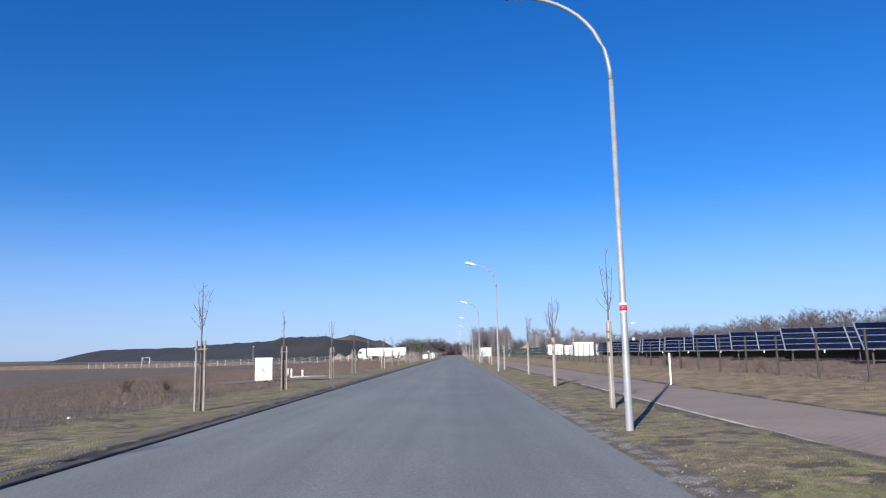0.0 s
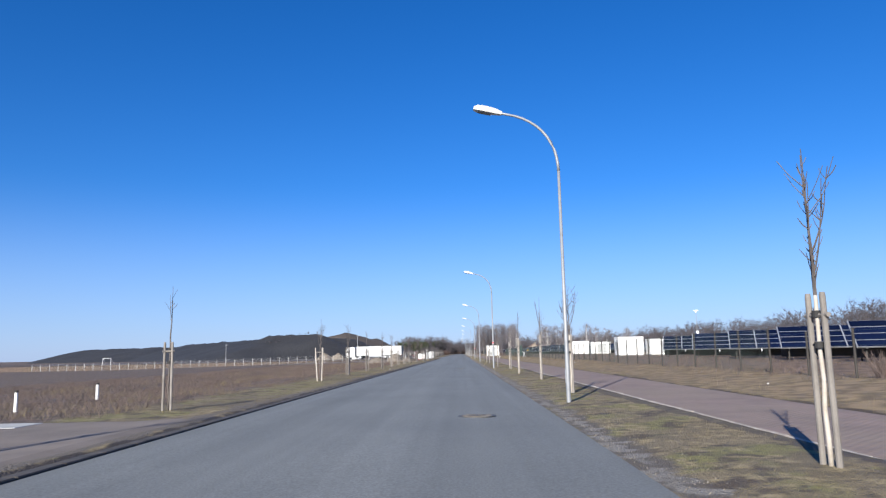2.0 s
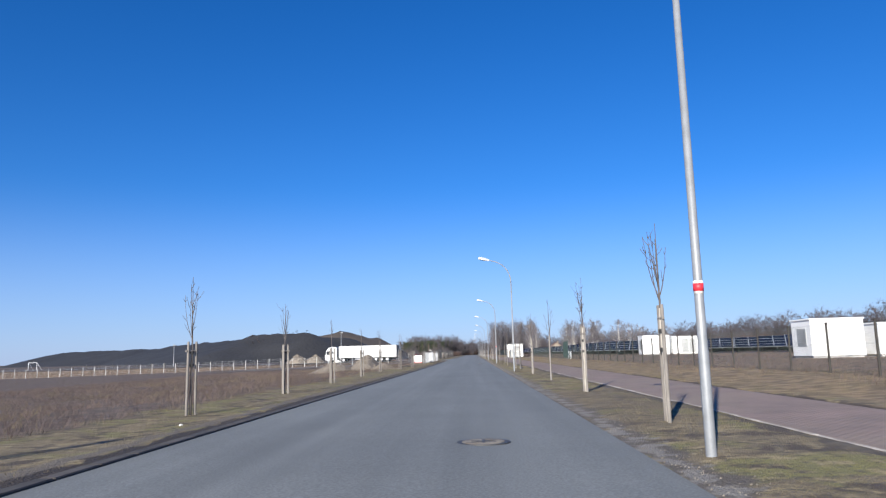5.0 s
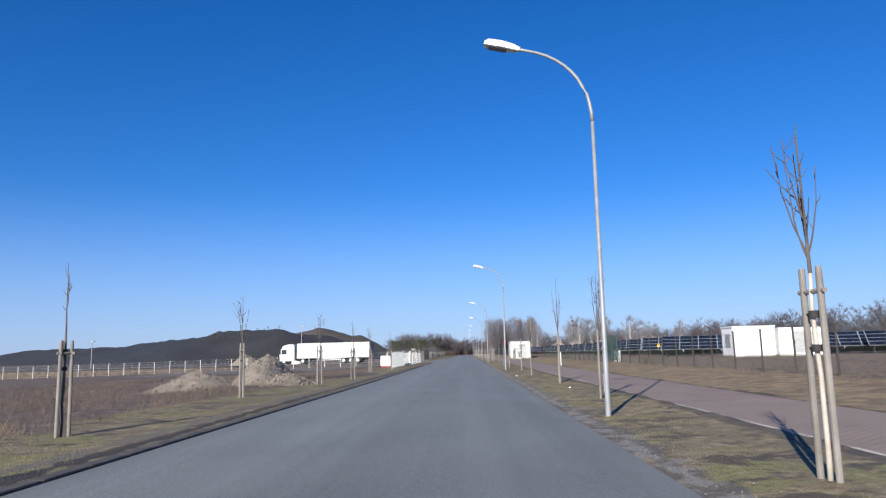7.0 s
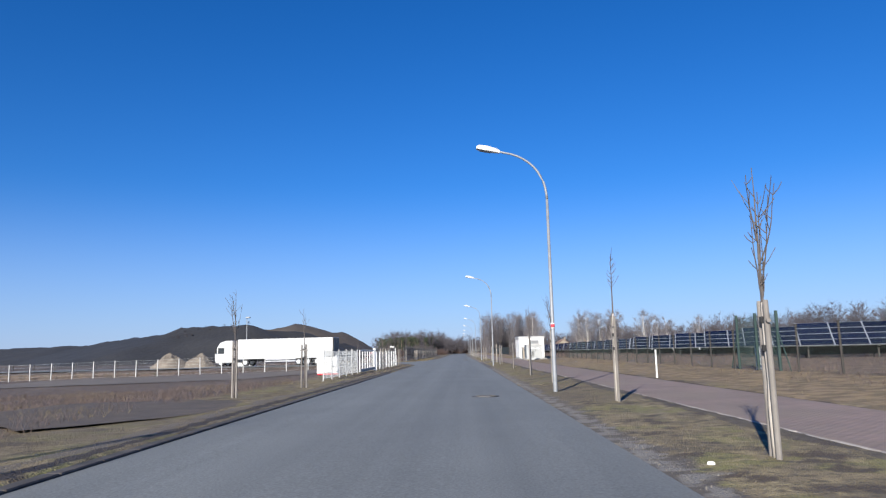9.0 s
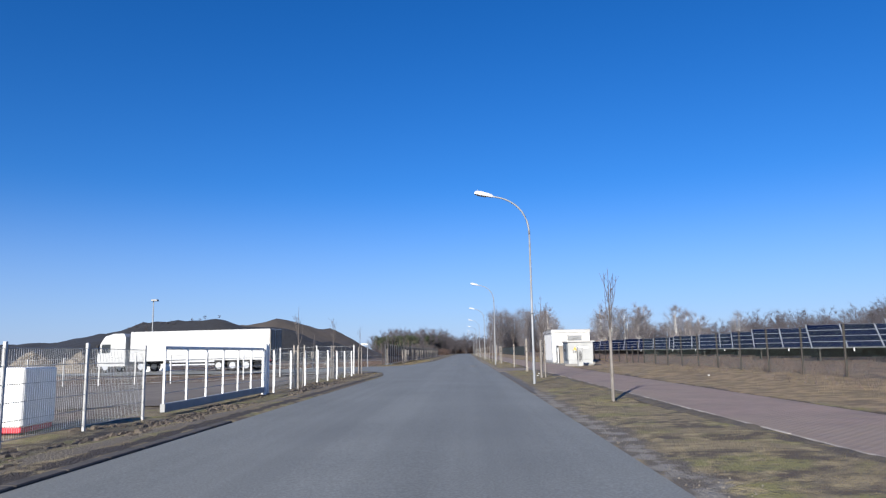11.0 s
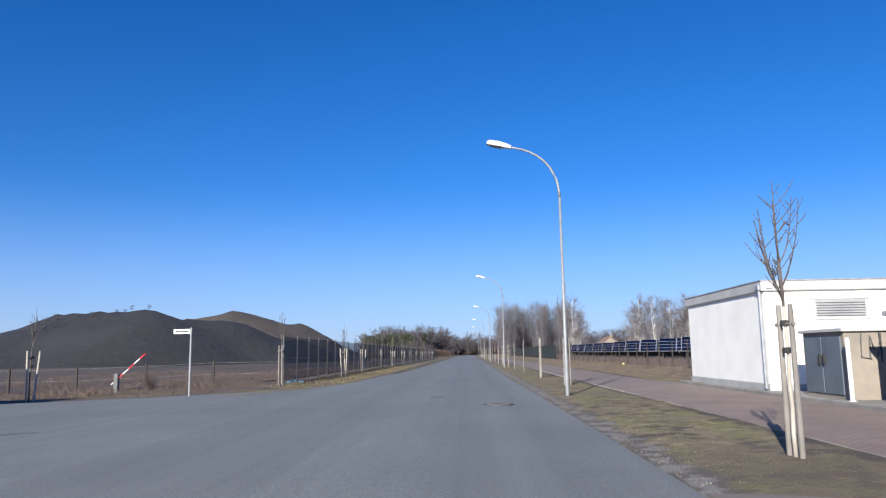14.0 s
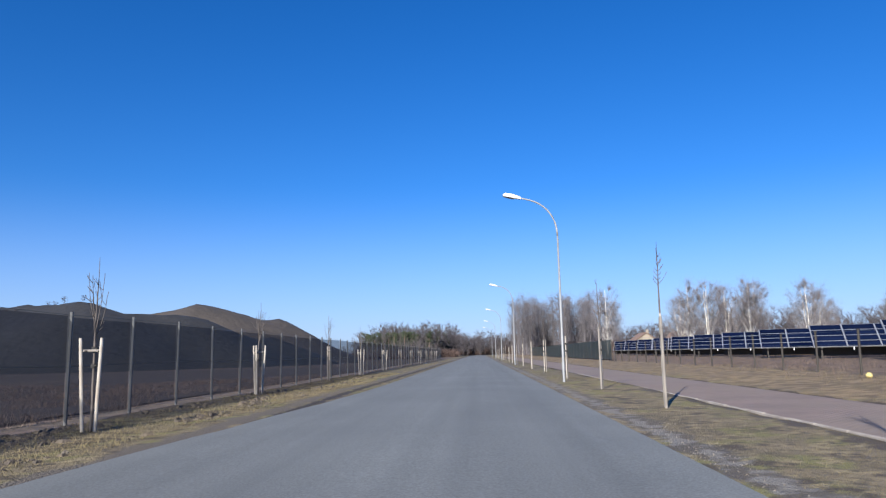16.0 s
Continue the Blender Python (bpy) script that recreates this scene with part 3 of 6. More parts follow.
# the spoil heap on the skyline
def heap_height(x, y, ridges, rough):
    def ridge(x0, y0, x1, y1, h, w):
        d = Vector((x1 - x0, y1 - y0))
        L = d.length
        u = d / L
        s = (Vector((x - x0, y - y0))).dot(u)
        s = max(0.0, min(L, s))
        q = (Vector((x, y)) - Vector((x0, y0)) - u * s).length
        return h * max(0.0, 1 - q / w) ** 0.9
    z = max(ridge(*r) for r in ridges)
    z += rough * noise.noise((x * 0.07, y * 0.07, 2)) * min(1, z / 6) + 0.45 * rough * noise.noise((x * 0.16, y * 0.16, 6)) * min(1, z / 3)
    return z - 0.8


PEAK = [(-55, 403, -60, 402, 13.9, 26), (-45, 408, -52, 404, 10.2, 18), (-38, 412, -44, 409, 6.5, 13), (-64, 400, -70, 398, 11.8, 24)]
PLATEAU = [(-68, 374, -52, 382, 10.2, 20), (-50, 383, -40, 390, 5.8, 14), (-68, 374, -95, 385, 12.4, 27), (-95, 385, -180, 500, 10.9, 40), (-180, 500, -280, 560, 9.8, 40)]
thing("spoil_heap", at(0, 0), "long dark spoil heap overgrown with scrub", "hill", kind="structure",
      me=grid_mesh("spoil_heap", list(np.arange(-330, -12, 2.5)), list(np.arange(330, 610, 2.5)), lambda x, y: heap_height(x, y, PLATEAU, 0.6), HEAP))
thing("spoil_peak", at(0, 0), "steep brown spoil heap behind the dark one", "hill", kind="structure",
      me=grid_mesh("spoil_peak", list(np.arange(-92, -24, 2.0)), list(np.arange(368, 440, 2.0)), lambda x, y: heap_height(x, y, PEAK, 1.7), HEAP_BROWN))

# ---- street lamps ----
LAMP_X = 2.77


def street_lamp(band, collar=False):
    lamp = thing("street_lamp", at(0, 0), "galvanised street lamp with curved arm" + (" and red-white band" if band else ""), "street lamp", "lamps along the road")
    s = Shape().tube([(0, 0, -0.3), (0, 0, 0.02), (0, 0, 1.25), (0, 0, 1.27), (0, 0, 5.97)], [r * (1.0 if band else 0.86) for r in (0.064, 0.064, 0.062, 0.058, 0.042)], 14)
    part("pole", s.mesh("pole", GALVANISED, smooth=True), lamp)
    arc = [(-1.25 * (1 - math.cos(a)) - 0.35 * (a / 1.35) ** 3, 0, 5.95 + 1.62 * math.sin(a)) for a in np.linspace(0, 1.35, 12)]
    arc.append((arc[-1][0] - 0.2, 0, arc[-1][2] + 0.045))
    part("arm", Shape().tube(arc, list(np.linspace(0.039, 0.031, len(arc))), 10).mesh("arm", GALVANISED, smooth=True), lamp)
    ex, ez = arc[-1][0], arc[-1][2]
    tilt = pose(ex, 0, ez, 0, 13, 0)
    h = Shape()
    prof = [(0.1, 0.05, 0.05, -0.04), (-0.05, 0.085, 0.085, -0.05), (-0.3, 0.13, 0.105, -0.06), (-0.58, 0.12, 0.09, -0.06), (-0.66, 0.07, 0.04, -0.045)]
    rings = []
    for x, w, top, bot in prof:
        rings.append([tilt @ Vector(p) for p in ((x, -w, bot), (x, w, bot), (x, w, top * 0.4), (x, w * 0.6, top), (x, -w * 0.6, top), (x, -w, top * 0.4))])
    for r0, r1 in zip(rings, rings[1:]):
        for k in range(6):
            j = (k + 1) % 6
            h.face([r0[k], r0[j], r1[j], r1[k]])
    h.face(rings[0][::-1]).face(rings[-1])
    head = part("luminaire", h.mesh("luminaire", LAMP_SHELL), lamp, "pale grey lamp housing")
    part("lens", Shape().box(-0.55, -0.1, -0.085, -0.18, 0.1, -0.058, m=tilt, bevel=0.008).mesh("lens", LAMP_GLASS), head, "clear glass lens")
    part("hatch", Shape().box(-0.063, -0.026, 0.5, -0.045, 0.026, 0.85, bevel=0.004).mesh("hatch", GALVANISED), lamp)
    if collar:
        part("collar", Shape().tube([(0, 0, 2.75), (0, 0, 2.785)], [0.05, 0.0495], 16).mesh("collar", RUBBER, smooth=True), lamp, "dark clamp round the pole")
    if band:
        r = 0.059
        b = part("marker_band", Shape().tube([(0, 0, 1.94), (0, 0, 2.10)], [r, r], 16).mesh("marker_band", WHITE_BAND, smooth=True), lamp, "white band round the pole")
        part("red_stripe", Shape().tube([(0, 0, 1.972), (0, 0, 2.068)], [r + 0.003] * 2, 16).mesh("red_stripe", RED_BAND, smooth=True), b, "red stripe")
    return lamp


plain_lamp, banded_lamp, clamped_lamp = street_lamp(False), street_lamp(True), street_lamp(False, True)
LAMP_YS = [-27.6, 11.4, 50.0, 88.6, 128.2, 166.7, 205.8, 244.9, 283.4, 322.4, 361.3, 400.2, 439.1]
banded_lamp.matrix_basis = at(LAMP_X - 0.11, LAMP_YS[1])
plain_lamp.matrix_basis = at(LAMP_X, LAMP_YS[0])
clamped_lamp.matrix_basis = at(LAMP_X - 0.13, LAMP_YS[6])
for i, y in enumerate(LAMP_YS[2:]):
    if i != 4:
        copy_thing(banded_lamp if i in (1, 3) else plain_lamp, at(LAMP_X - {1: 0.09, 2: 0.1, 5: 0.04}.get(i, 0.0), y))


# ---- bare trees ----
def sapling_crown(rng, fork, H, limbs, reach, spurs, lean):
    """Leader and steep limbs that flare out of the fork and turn upwards: lists of (points, radii)."""
    out = []

    def limb(p, heading, length, out_, r, n=7):
        pts, q = [Vector(p)], Vector(p)
        a = heading
        for i in range(n):
            f = (i + 1) / n
            a += rng.uniform(-.25, .25)
            flare = out_ * (0.35 + 1.9 * math.exp(-2.6 * f)) + rng.uniform(-.07, .07)
            q = q + Vector((math.cos(a) * flare + lean * 0.4, math.sin(a) * flare, 1.0)).normalized() * length / n
            pts.append(q.copy())
        out.append((pts, [max(0.0046, r * (1 - 0.8 * i / n)) for i in range(n + 1)]))
        for _ in range(spurs):
            i = rng.randrange(1, n)
            b = rng.uniform(0, 6.28)
            s0 = pts[i]
            k = rng.uniform(0.05, 0.17)
            e = s0 + Vector((math.cos(b) * k * 0.8, math.sin(b) * k * 0.8, k))
            if rng.random() < 0.3:
                e = s0 + (e - s0) * 2.2
            out.append(([s0, s0.lerp(e, 0.5) + Vector((math.cos(b), math.sin(b), 0)) * k * 0.12, e], [0.0056, 0.005, 0.004]))

    limb((0, 0, fork), 0, H - fork, 0.03, 0.02, 9)
    for k in range(limbs):
        z = fork + rng.random() ** 1.5 * (H - fork) * 0.45
        limb((0, 0, z), rng.uniform(0, 6.28) + 2.4 * k, (H - z) * rng.uniform(0.55, 0.9), reach * rng.uniform(0.7, 1.3), 0.0105)
    return out


def young_tree(seed, H, fork, limbs, reach, spurs, stakes, lean=0.0, white=True, pale=False, low=False):
    """A staked roadside sapling."""
    rng = random.Random(seed)
    words = {3: "tied between three wooden stakes", 2: "tied between two wooden stakes", 1: "tied to one wooden stake"}[stakes]
    t = thing("young_tree", at(0, 0), "bare young street tree " + words, "tree", "young trees along the road")
    n = 6
    stem = [Vector((rng.uniform(-.012, .012) if 0 < i < n else 0, rng.uniform(-.012, .012) if 0 < i < n else 0, fork * i / n - (0.1 if i == 0 else 0))) for i in range(n + 1)]
    part("trunk", Shape().tube(stem, [0.028 - 0.0014 * i for i in range(n + 1)], 9).mesh("trunk", PALE_BARK if white else TWIG, smooth=True), t,
         "pale limewashed trunk" if white else "thin brown trunk")
    up = Shape()
    for pts, radii in sapling_crown(rng, fork, H, limbs, reach, spurs, lean):
        up.tube(pts, radii, 6 if radii[0] > 0.015 else 4, caps=False)
    part("crown", up.mesh("crown", TWIG), t, "bare grey twigs")
    top = rng.uniform(1.66, 1.74) if not white else rng.uniform(1.86, 2.0)
    top = 1.69 if low else top
    gap = 0.13
    places = [(gap * math.cos(a), gap * math.sin(a)) for a in (0.4 + 2 * math.pi * k / stakes for k in range(stakes))]
    for x, y in places:
        k = rng.uniform(1.0, 2.4) if pale else rng.uniform(0.85, 1.0)
        part("stake", Shape().tube([(x, y, -0.2), (x * k, y * k, top + rng.uniform(-.06, .08)), (x * k, y * k, top + 0.085)], [0.034, 0.031, 0.025], 10).mesh("stake", PALE_BARK if pale else STAKE_WOOD), t)
    if stakes > 1:
        for (x0, y0), (x1, y1) in list(zip(places, places[1:] + places[:1]))[: 3 if stakes == 3 else 1]:
            a, b = Vector((x0 * 0.88, y0 * 0.88, top - 0.15)), Vector((x1 * 0.88, y1 * 0.88, top - 0.15))
            d = (b - a).normalized() * 0.07
            part("crossbar", Shape().tube([a - d, b + d], [0.025, 0.025], 7).mesh("crossbar", STAKE_WOOD), t)
    for z in (1.2, 1.52):
        part("tie", Shape().tube([(0.0, 0.0, z), (0.0, 0.0, z + 0.07)], [0.05, 0.05], 10).mesh("tie", RUBBER), t, "black rubber tie")
        part("strap", Shape().tube([(places[0][0] * 0.8, places[0][1] * 0.8, z + 0.035), (0, 0, z + 0.035)], [0.018, 0.018], 5).mesh("strap", RUBBER), t)
    return t


YOUNG = [young_tree(11, 3.7, 2.0, 2, 0.2, 7, 2, 0.02), young_tree(12, 3.5, 1.95, 5, 0.16, 5, 2), young_tree(13, 3.45, 2.05, 1, 0.06, 11, 2, -0.02),
         young_tree(14, 3.35, 1.75, 6, 0.2, 6, 2, 0.01, low=True), young_tree(15, 3.45, 1.95, 7, 0.2, 3, 2, 0.02), young_tree(16, 3.5, 1.9, 2, 0.2, 6, 1, 0.01),
         young_tree(17, 3.3, 1.75, 8, 0.34, 8, 2, low=True), young_tree(18, 4.35, 1.95, 4, 0.14, 4, 2, -0.01),
         young_tree(19, 3.9, 1.75, 9, 0.36, 9, 3, low=True), young_tree(20, 3.65, 1.95, 3, 0.2, 4, 2, 0.01)]
LEFT_YOUNG = [young_tree(21, 3.35, 1.85, 4, 0.16, 5, 3, 0.0, False), young_tree(22, 3.2, 1.85, 1, 0.1, 4, 3, 0.02, False), young_tree(23, 3.45, 1.85, 5, 0.22, 5, 2, -0.02, False),
              young_tree(24, 3.3, 1.7, 6, 0.2, 4, 3, 0.01, False, True)]
right_trees = [(3.4, 16.1, 0), (3.42, 25.8, 6), (3.83, 39.4, 3), (3.45, 53.9, 6), (3.65, 63.8, 9), (3.45, 73.5, 2), (3.58, 83.2, 5), (3.2, 92.4, 4),
               (3.32, 102.0, 1), (3.3, 111.3, 5), (3.3, 121.0, 4), (3.4, 132.9, 3), (3.7, 143.4, 7), (3.42, 153.0, 3), (3.56, 161.7, 2), (3.35, 171.8, 1), (3.35, 180.4, 4),
               (3.62, 195.6, 3), (3.56, 211.3, 8), (3.75, 222.2, 0), (3.64, 232.3, 6), (3.55, 250.8, 8), (3.5, 260.4, 1), (3.42, 270.4, 2), (3.3, 277.6, 5), (3.3, 286.8, 5)]
right_trees += [(3.25, 287 + 10.2 * k, (4, 5, 2, 5, 1)[k % 5]) for k in range(1, 14)]
left_trees = [(-6.9, 4, 0), (-6.8, 18.2, 0), (-7.1, 28.4, 1), (-7.35, 40.9, 0), (-7.4, 50.2, 1), (-7.3, 69.5, 3), (-7.3, 78.8, 0), (-7.35, 88.7, 1), (-7.1, 97.6, 2), (-7.1, 106.5, 0),
              (-7.25, 116.2, 1), (-7.4, 127.0, 1), (-7.6, 138.0, 2), (-6.95, 147.7, 0), (-6.3, 153.5, 1), (-7.25, 167.4, 2), (-6.4, 173.7, 1), (-6.8, 206.4, 3),
              (-7.35, 216.9, 0), (-7.0, 224.4, 1), (-15.0, 247.6, 3), (-8.65, 256.1, 0), (-7.85, 267.8, 3), (-8.5, 280.0, 3), (-8.6, 292.5, 2), (-8.6, 303.0, 3)]
left_trees += [(-8.6, 303.0 + 12 * k, (1, 3, 2)[k % 3]) for k in range(1, 8)]
rng = random.Random(5)
for stock, rows in ((YOUNG, right_trees), (LEFT_YOUNG, left_trees)):
    used = set()
    for x, y, k in rows:
        m = at(x, y, land(x, y) - 0.02, 67 + rng.uniform(-14, 14) if stock is YOUNG and k not in (5, 8) else rng.uniform(0, 360))
        if k in used:
            copy_thing(stock[k], m)
        else:
            used.add(k)
            stock[k].matrix_basis = m


# ---- fences ----
def line_points(pts, step):
    """Points at even steps along a polyline."""
    out, carry = [], 0.0
    for (x0, y0), (x1, y1) in zip(pts, pts[1:]):
        L = math.hypot(x1 - x0, y1 - y0)
        s = carry
        while s < L:
            out.append((x0 + (x1 - x0) * s / L, y0 + (y1 - y0) * s / L, math.degrees(math.atan2(y1 - y0, x1 - x0))))
            s += step
        carry = s - L
    return out


def wire_fence(name, pts, step, height, post_me, post_z, wires, wire_r, wire_mat, label, uprights=0.0, upright_r=0.0026, net=None, net_label=""):
    """Posts, each a part, with horizontal wires and, where wanted, thin upright bars or a net."""
    f = thing(name, at(0, 0), label, "fence")
    run = line_points(pts, step)
    rg = random.Random(len(run))
    for x, y, a in run:
        part("post", post_me, f, m=pose(x, y, land(x, y) + post_z, rg.uniform(-1, 1), rg.uniform(-1, 1), a))
    w = Shape()
    for (x0, y0, _), (x1, y1, _) in zip(run, run[1:]):
        for z in wires:
            w.tube([(x0, y0, land(x0, y0) + z), (x1, y1, land(x1, y1) + z)], [wire_r, wire_r], 4, caps=False)
        if uprights:
            n = int(math.hypot(x1 - x0, y1 - y0) / uprights)
            for k in range(1, n):
                x, y = x0 + (x1 - x0) * k / n, y0 + (y1 - y0) * k / n
                g = land(x0, y0) + (land(x1, y1) - land(x0, y0)) * k / n
                w.tube([(x, y, g + wires[0]), (x, y, g + wires[-1])], [upright_r] * 2, 3, caps=False)
    tagged(part("wire_mesh", w.mesh("wire_mesh", wire_mat), f), kind="stuff")
    if net is not None:
        for (x0, y0, a), (x1, y1, _) in zip(run, run[1:]):
            L = math.hypot(x1 - x0, y1 - y0) - 0.05
            n = Shape()
            k = 5
            for i in range(k):
                u0, u1 = L * i / k, L * (i + 1) / k
                b0, b1 = 0.03 * math.sin(math.pi * i / k), 0.03 * math.sin(math.pi * (i + 1) / k)
                n.face([(u0, b0, 0.12), (u1, b1, 0.12), (u1, b1, height - 0.06), (u0, b0, height - 0.06)])
            part("net", n.mesh("net", net), f, net_label, pose(x0 + 0.025 * math.cos(radians(a)), y0 + 0.025 * math.sin(radians(a)), land(x0, y0), 0, 0, a) @ pose(0, 0.045, 0))
    return f


RIGHT_FENCE = [(11.9, -30), (12.1, 60), (12.1, 190), (12.4, 228), (13.2, 236), (13.2, 252), (12.0, 258), (11.8, 330), (11.6, 430)]
low_post = Shape().tube([(0, 0, -0.3), (0, 0, 1.5)], [0.042, 0.04], 8).box(-0.045, -0.045, 1.49, 0.045, 0.045, 1.52).mesh("post", DARK_POST)
dark_post = Shape().tube([(0, 0, -0.3), (0, 0, 1.7)], [0.042, 0.04], 8).box(-0.046, -0.046, 1.69, 0.046, 0.046, 1.72).mesh("post", DARK_POST)
wire_fence("wire_fence", RIGHT_FENCE[:2], 3.0, 1.5, low_post, 0.0, (0.05, 0.5, 1.0, 1.45), 0.003, FENCE_GREEN, "low wire fence on dark posts along the solar field")
wire_fence("wire_fence", RIGHT_FENCE[1:4], 3.0, 1.85, dark_post, 0.0, (0.05, 0.5, 1.0, 1.65), 0.003, FENCE_GREEN, "thin wire fence on dark posts before the white containers", uprights=0.05, upright_r=0.0011)
wire_fence("wire_fence", RIGHT_FENCE[3:], 3.0, 1.5, low_post, 0.0, (0.05, 0.5, 1.0, 1.45), 0.003, FENCE_GREEN, "low wire fence on dark posts behind the switch stations")

GREEN_NET = material("dark_green_net", (0.014, 0.03, 0.032), (0.01, 0.02, 0.023), scale=0.6, alpha=0.88, bump=0.0)
net_post = Shape().tube([(0, 0, -0.3), (0, 0, 2.0)], [0.042, 0.04], 8).mesh("post", DARK_POST)
wire_fence("netted_fence", [(11.75, 322), (11.75, 425)], 3.0, 1.98, net_post, 0.0, (0.1, 1.0, 1.9), 0.004, FENCE_GREEN,
           "dark green netted fence along the solar field", net=GREEN_NET, net_label="dark green net")

white_post = Shape().box(-0.035, -0.03, -0.2, 0.035, 0.03, 1.5, bevel=0.006).box(-0.04, -0.035, 1.5, 0.04, 0.035, 1.52).box(-0.02, -0.045, 0.2, 0.02, -0.03, 1.4).mesh("post", WHITE_STEEL)
PALE_POST = material("pale_grey_post", (0.42, 0.43, 0.44), (0.34, 0.35, 0.35), rough=0.5, scale=3, bump=0.02)
boundary_post = Shape().box(-0.04, -0.035, -0.2, 0.04, 0.035, 1.9, bevel=0.006).mesh("post", PALE_POST)
lean_post = Shape().box(-0.03, -0.025, -0.2, 0.03, 0.025, 1.6, bevel=0.005).mesh("post", PALE_POST)
wire_fence("yard_fence", [(-7.05, 203.6), (-7.05, 221.6)], 2.55, 1.5, white_post, 0.0, (0.08, 0.36, 0.64, 0.92, 1.2, 1.46), 0.0085, FENCE_WIRE,
           "low white steel mesh fence beside a paved yard", uprights=0.1)
wire_fence("yard_fence", [(-7.05, 181.0), (-7.05, 193.2)], 2.4, 1.5, lean_post, 0.0, (0.1, 0.38, 0.66, 0.94, 1.22, 1.5), 0.006, MESH_WIRE,
           "pale steel mesh fence before the yard gate", uprights=0.06, upright_r=0.004)
wire_fence("boundary_fence", [(-7.4, 224.5), (-118, 226.5)], 2.45, 1.9, boundary_post, 0.0, (0.1, 0.45, 0.8, 1.15, 1.5, 1.82), 0.008, MESH_WIRE,
           "long mesh fence with white posts behind the yard", uprights=0.25)


def sliding_gate():
    g = thing("sliding_gate", at(-7.05, 194.0, 0.0), "white steel sliding gate with a dark bottom beam", "gate")
    part("bottom_beam", Shape().box(-0.06, 0, 0.06, 0.06, 8.2, 0.26, bevel=0.01).mesh("bottom_beam", GREY_METAL), g, "dark grey beam")
    part("top_rail", Shape().box(-0.03, 0, 1.50, 0.03, 8.2, 1.58, bevel=0.01).mesh("top_rail", WHITE_STEEL), g)
    bar = Shape().box(-0.025, -0.025, 0.26, 0.025, 0.025, 1.5, bevel=0.004).mesh("bar", WHITE_STEEL)
    for k in range(7):
        part("bar", bar, g, m=pose(0, 0.05 + k * 1.35, 0))
    infill = Shape()
    for z in (0.5, 0.75, 1.0, 1.25):
        infill.tube([(0, 0, z), (0, 8.2, z)], [0.009, 0.009], 5)
    part("infill", infill.mesh("infill", MESH_WIRE), g)
    gp = Shape().box(-0.08, -0.08, -0.2, 0.08, 0.08, 1.72, bevel=0.012).mesh("gate_post", WHITE_STEEL)
    for y in (8.35, 8.62):
        part("gate_post", gp, g, m=pose(0, y, 0))


sliding_gate()

tall_post = Shape().tube([(0, 0, -0.3), (0, 0, 2.34)], [0.038, 0.038], 8).mesh("post", NET_POST)
wire_fence("screened_fence", [(-9.1, 258.2), (-9.35, 300), (-9.3, 420)], 2.75, 2.3, tall_post, 0.0, (0.1, 1.2, 2.28), 0.004, FENCE_GREEN,
           "tall fence hung with dark see-through screen net", net=SCREEN_NET, net_label="dark see-through net")
short_post = Shape().box(-0.05, -0.05, -0.2, 0.05, 0.05, 1.15, bevel=0.01).mesh("post", DARK_POST)
wire_fence("pasture_fence", [(-9.5, 259.0), (-20, 257.6), (-60, 256), (-100, 254)], 3.2, 1.1, short_post, 0.0, (0.5, 1.05), 0.004, MESH_WIRE,
           "low dark post and wire fence along the side road")


def mesh_gate():
    g = thing("field_gate", at(12.1, 172.5, land(12.1, 172.5)), "dark green double gate of steel mesh", "gate")
    for y in (0, 2.0, 4.0):
        part("gate_post", Shape().box(-0.05, y - 0.05, -0.2, 0.05, y + 0.05, 2.3, bevel=0.01).mesh("gate_post", FENCE_GREEN), g)
    for y in (0.08, 2.08):
        s = Shape()
        for z in np.linspace(0.15, 2.15, 11):
            s.tube([(0, y, z), (0, y + 1.84, z)], [0.008, 0.008], 4, caps=False)
        for k in range(24):
            s.tube([(0, y + k * 0.08, 0.15), (0, y + k * 0.08, 2.15)], [0.006, 0.006], 4, caps=False)
        part("gate_leaf", s.mesh("gate_leaf", FENCE_GREEN), g)
    for y in (-0.9, 4.9):
        part("brace", Shape().tube([(0, y, 0), (0, min(max(y, 0), 4), 1.6)], [0.025, 0.025], 6).mesh("brace", FENCE_GREEN), g)
    return g


mesh_gate()

# ---- solar field ----
ROW_TURN = -18.8
TILT = 33.0
mod = Shape()
MW, MH = 1.72, 0.585
mod.box(0, 0, 0, MW, MH, 0.03, mi=1)
mod.face([(0.02, 0.018, 0.0325), (MW - 0.02, 0.018, 0.0325), (MW - 0.02, MH - 0.018, 0.0325), (0.02, MH - 0.018, 0.0325)], mi=0)
module_me = mod.mesh("module", PV_GLASS, ALUMINIUM)
beam_me = Shape().box(-0.03, 0, -0.09, 0.03, 2.42, -0.005).mesh("slope_beam", ALUMINIUM)
rafter_gap = Shape().box(-0.02, -0.02, -0.03, 0.02, 2.42, 0.042).mesh("joint_strip", ALUMINIUM)
leg_front = Shape().box(-0.04, -0.04, -0.6, 0.04, 0.04, 0.78).mesh("leg", DARK_POST)
leg_back = Shape().box(-0.04, -0.04, -0.6, 0.04, 0.04, 1.62).mesh("leg", DARK_POST)
bracket_me = Shape().box(-0.035, -0.03, 0.0, 0.035, 0.03, 0.2, bevel=0.006).mesh("bracket", ALUMINIUM)
tilted = pose(0, 0, 0.82, TILT, 0, 0)


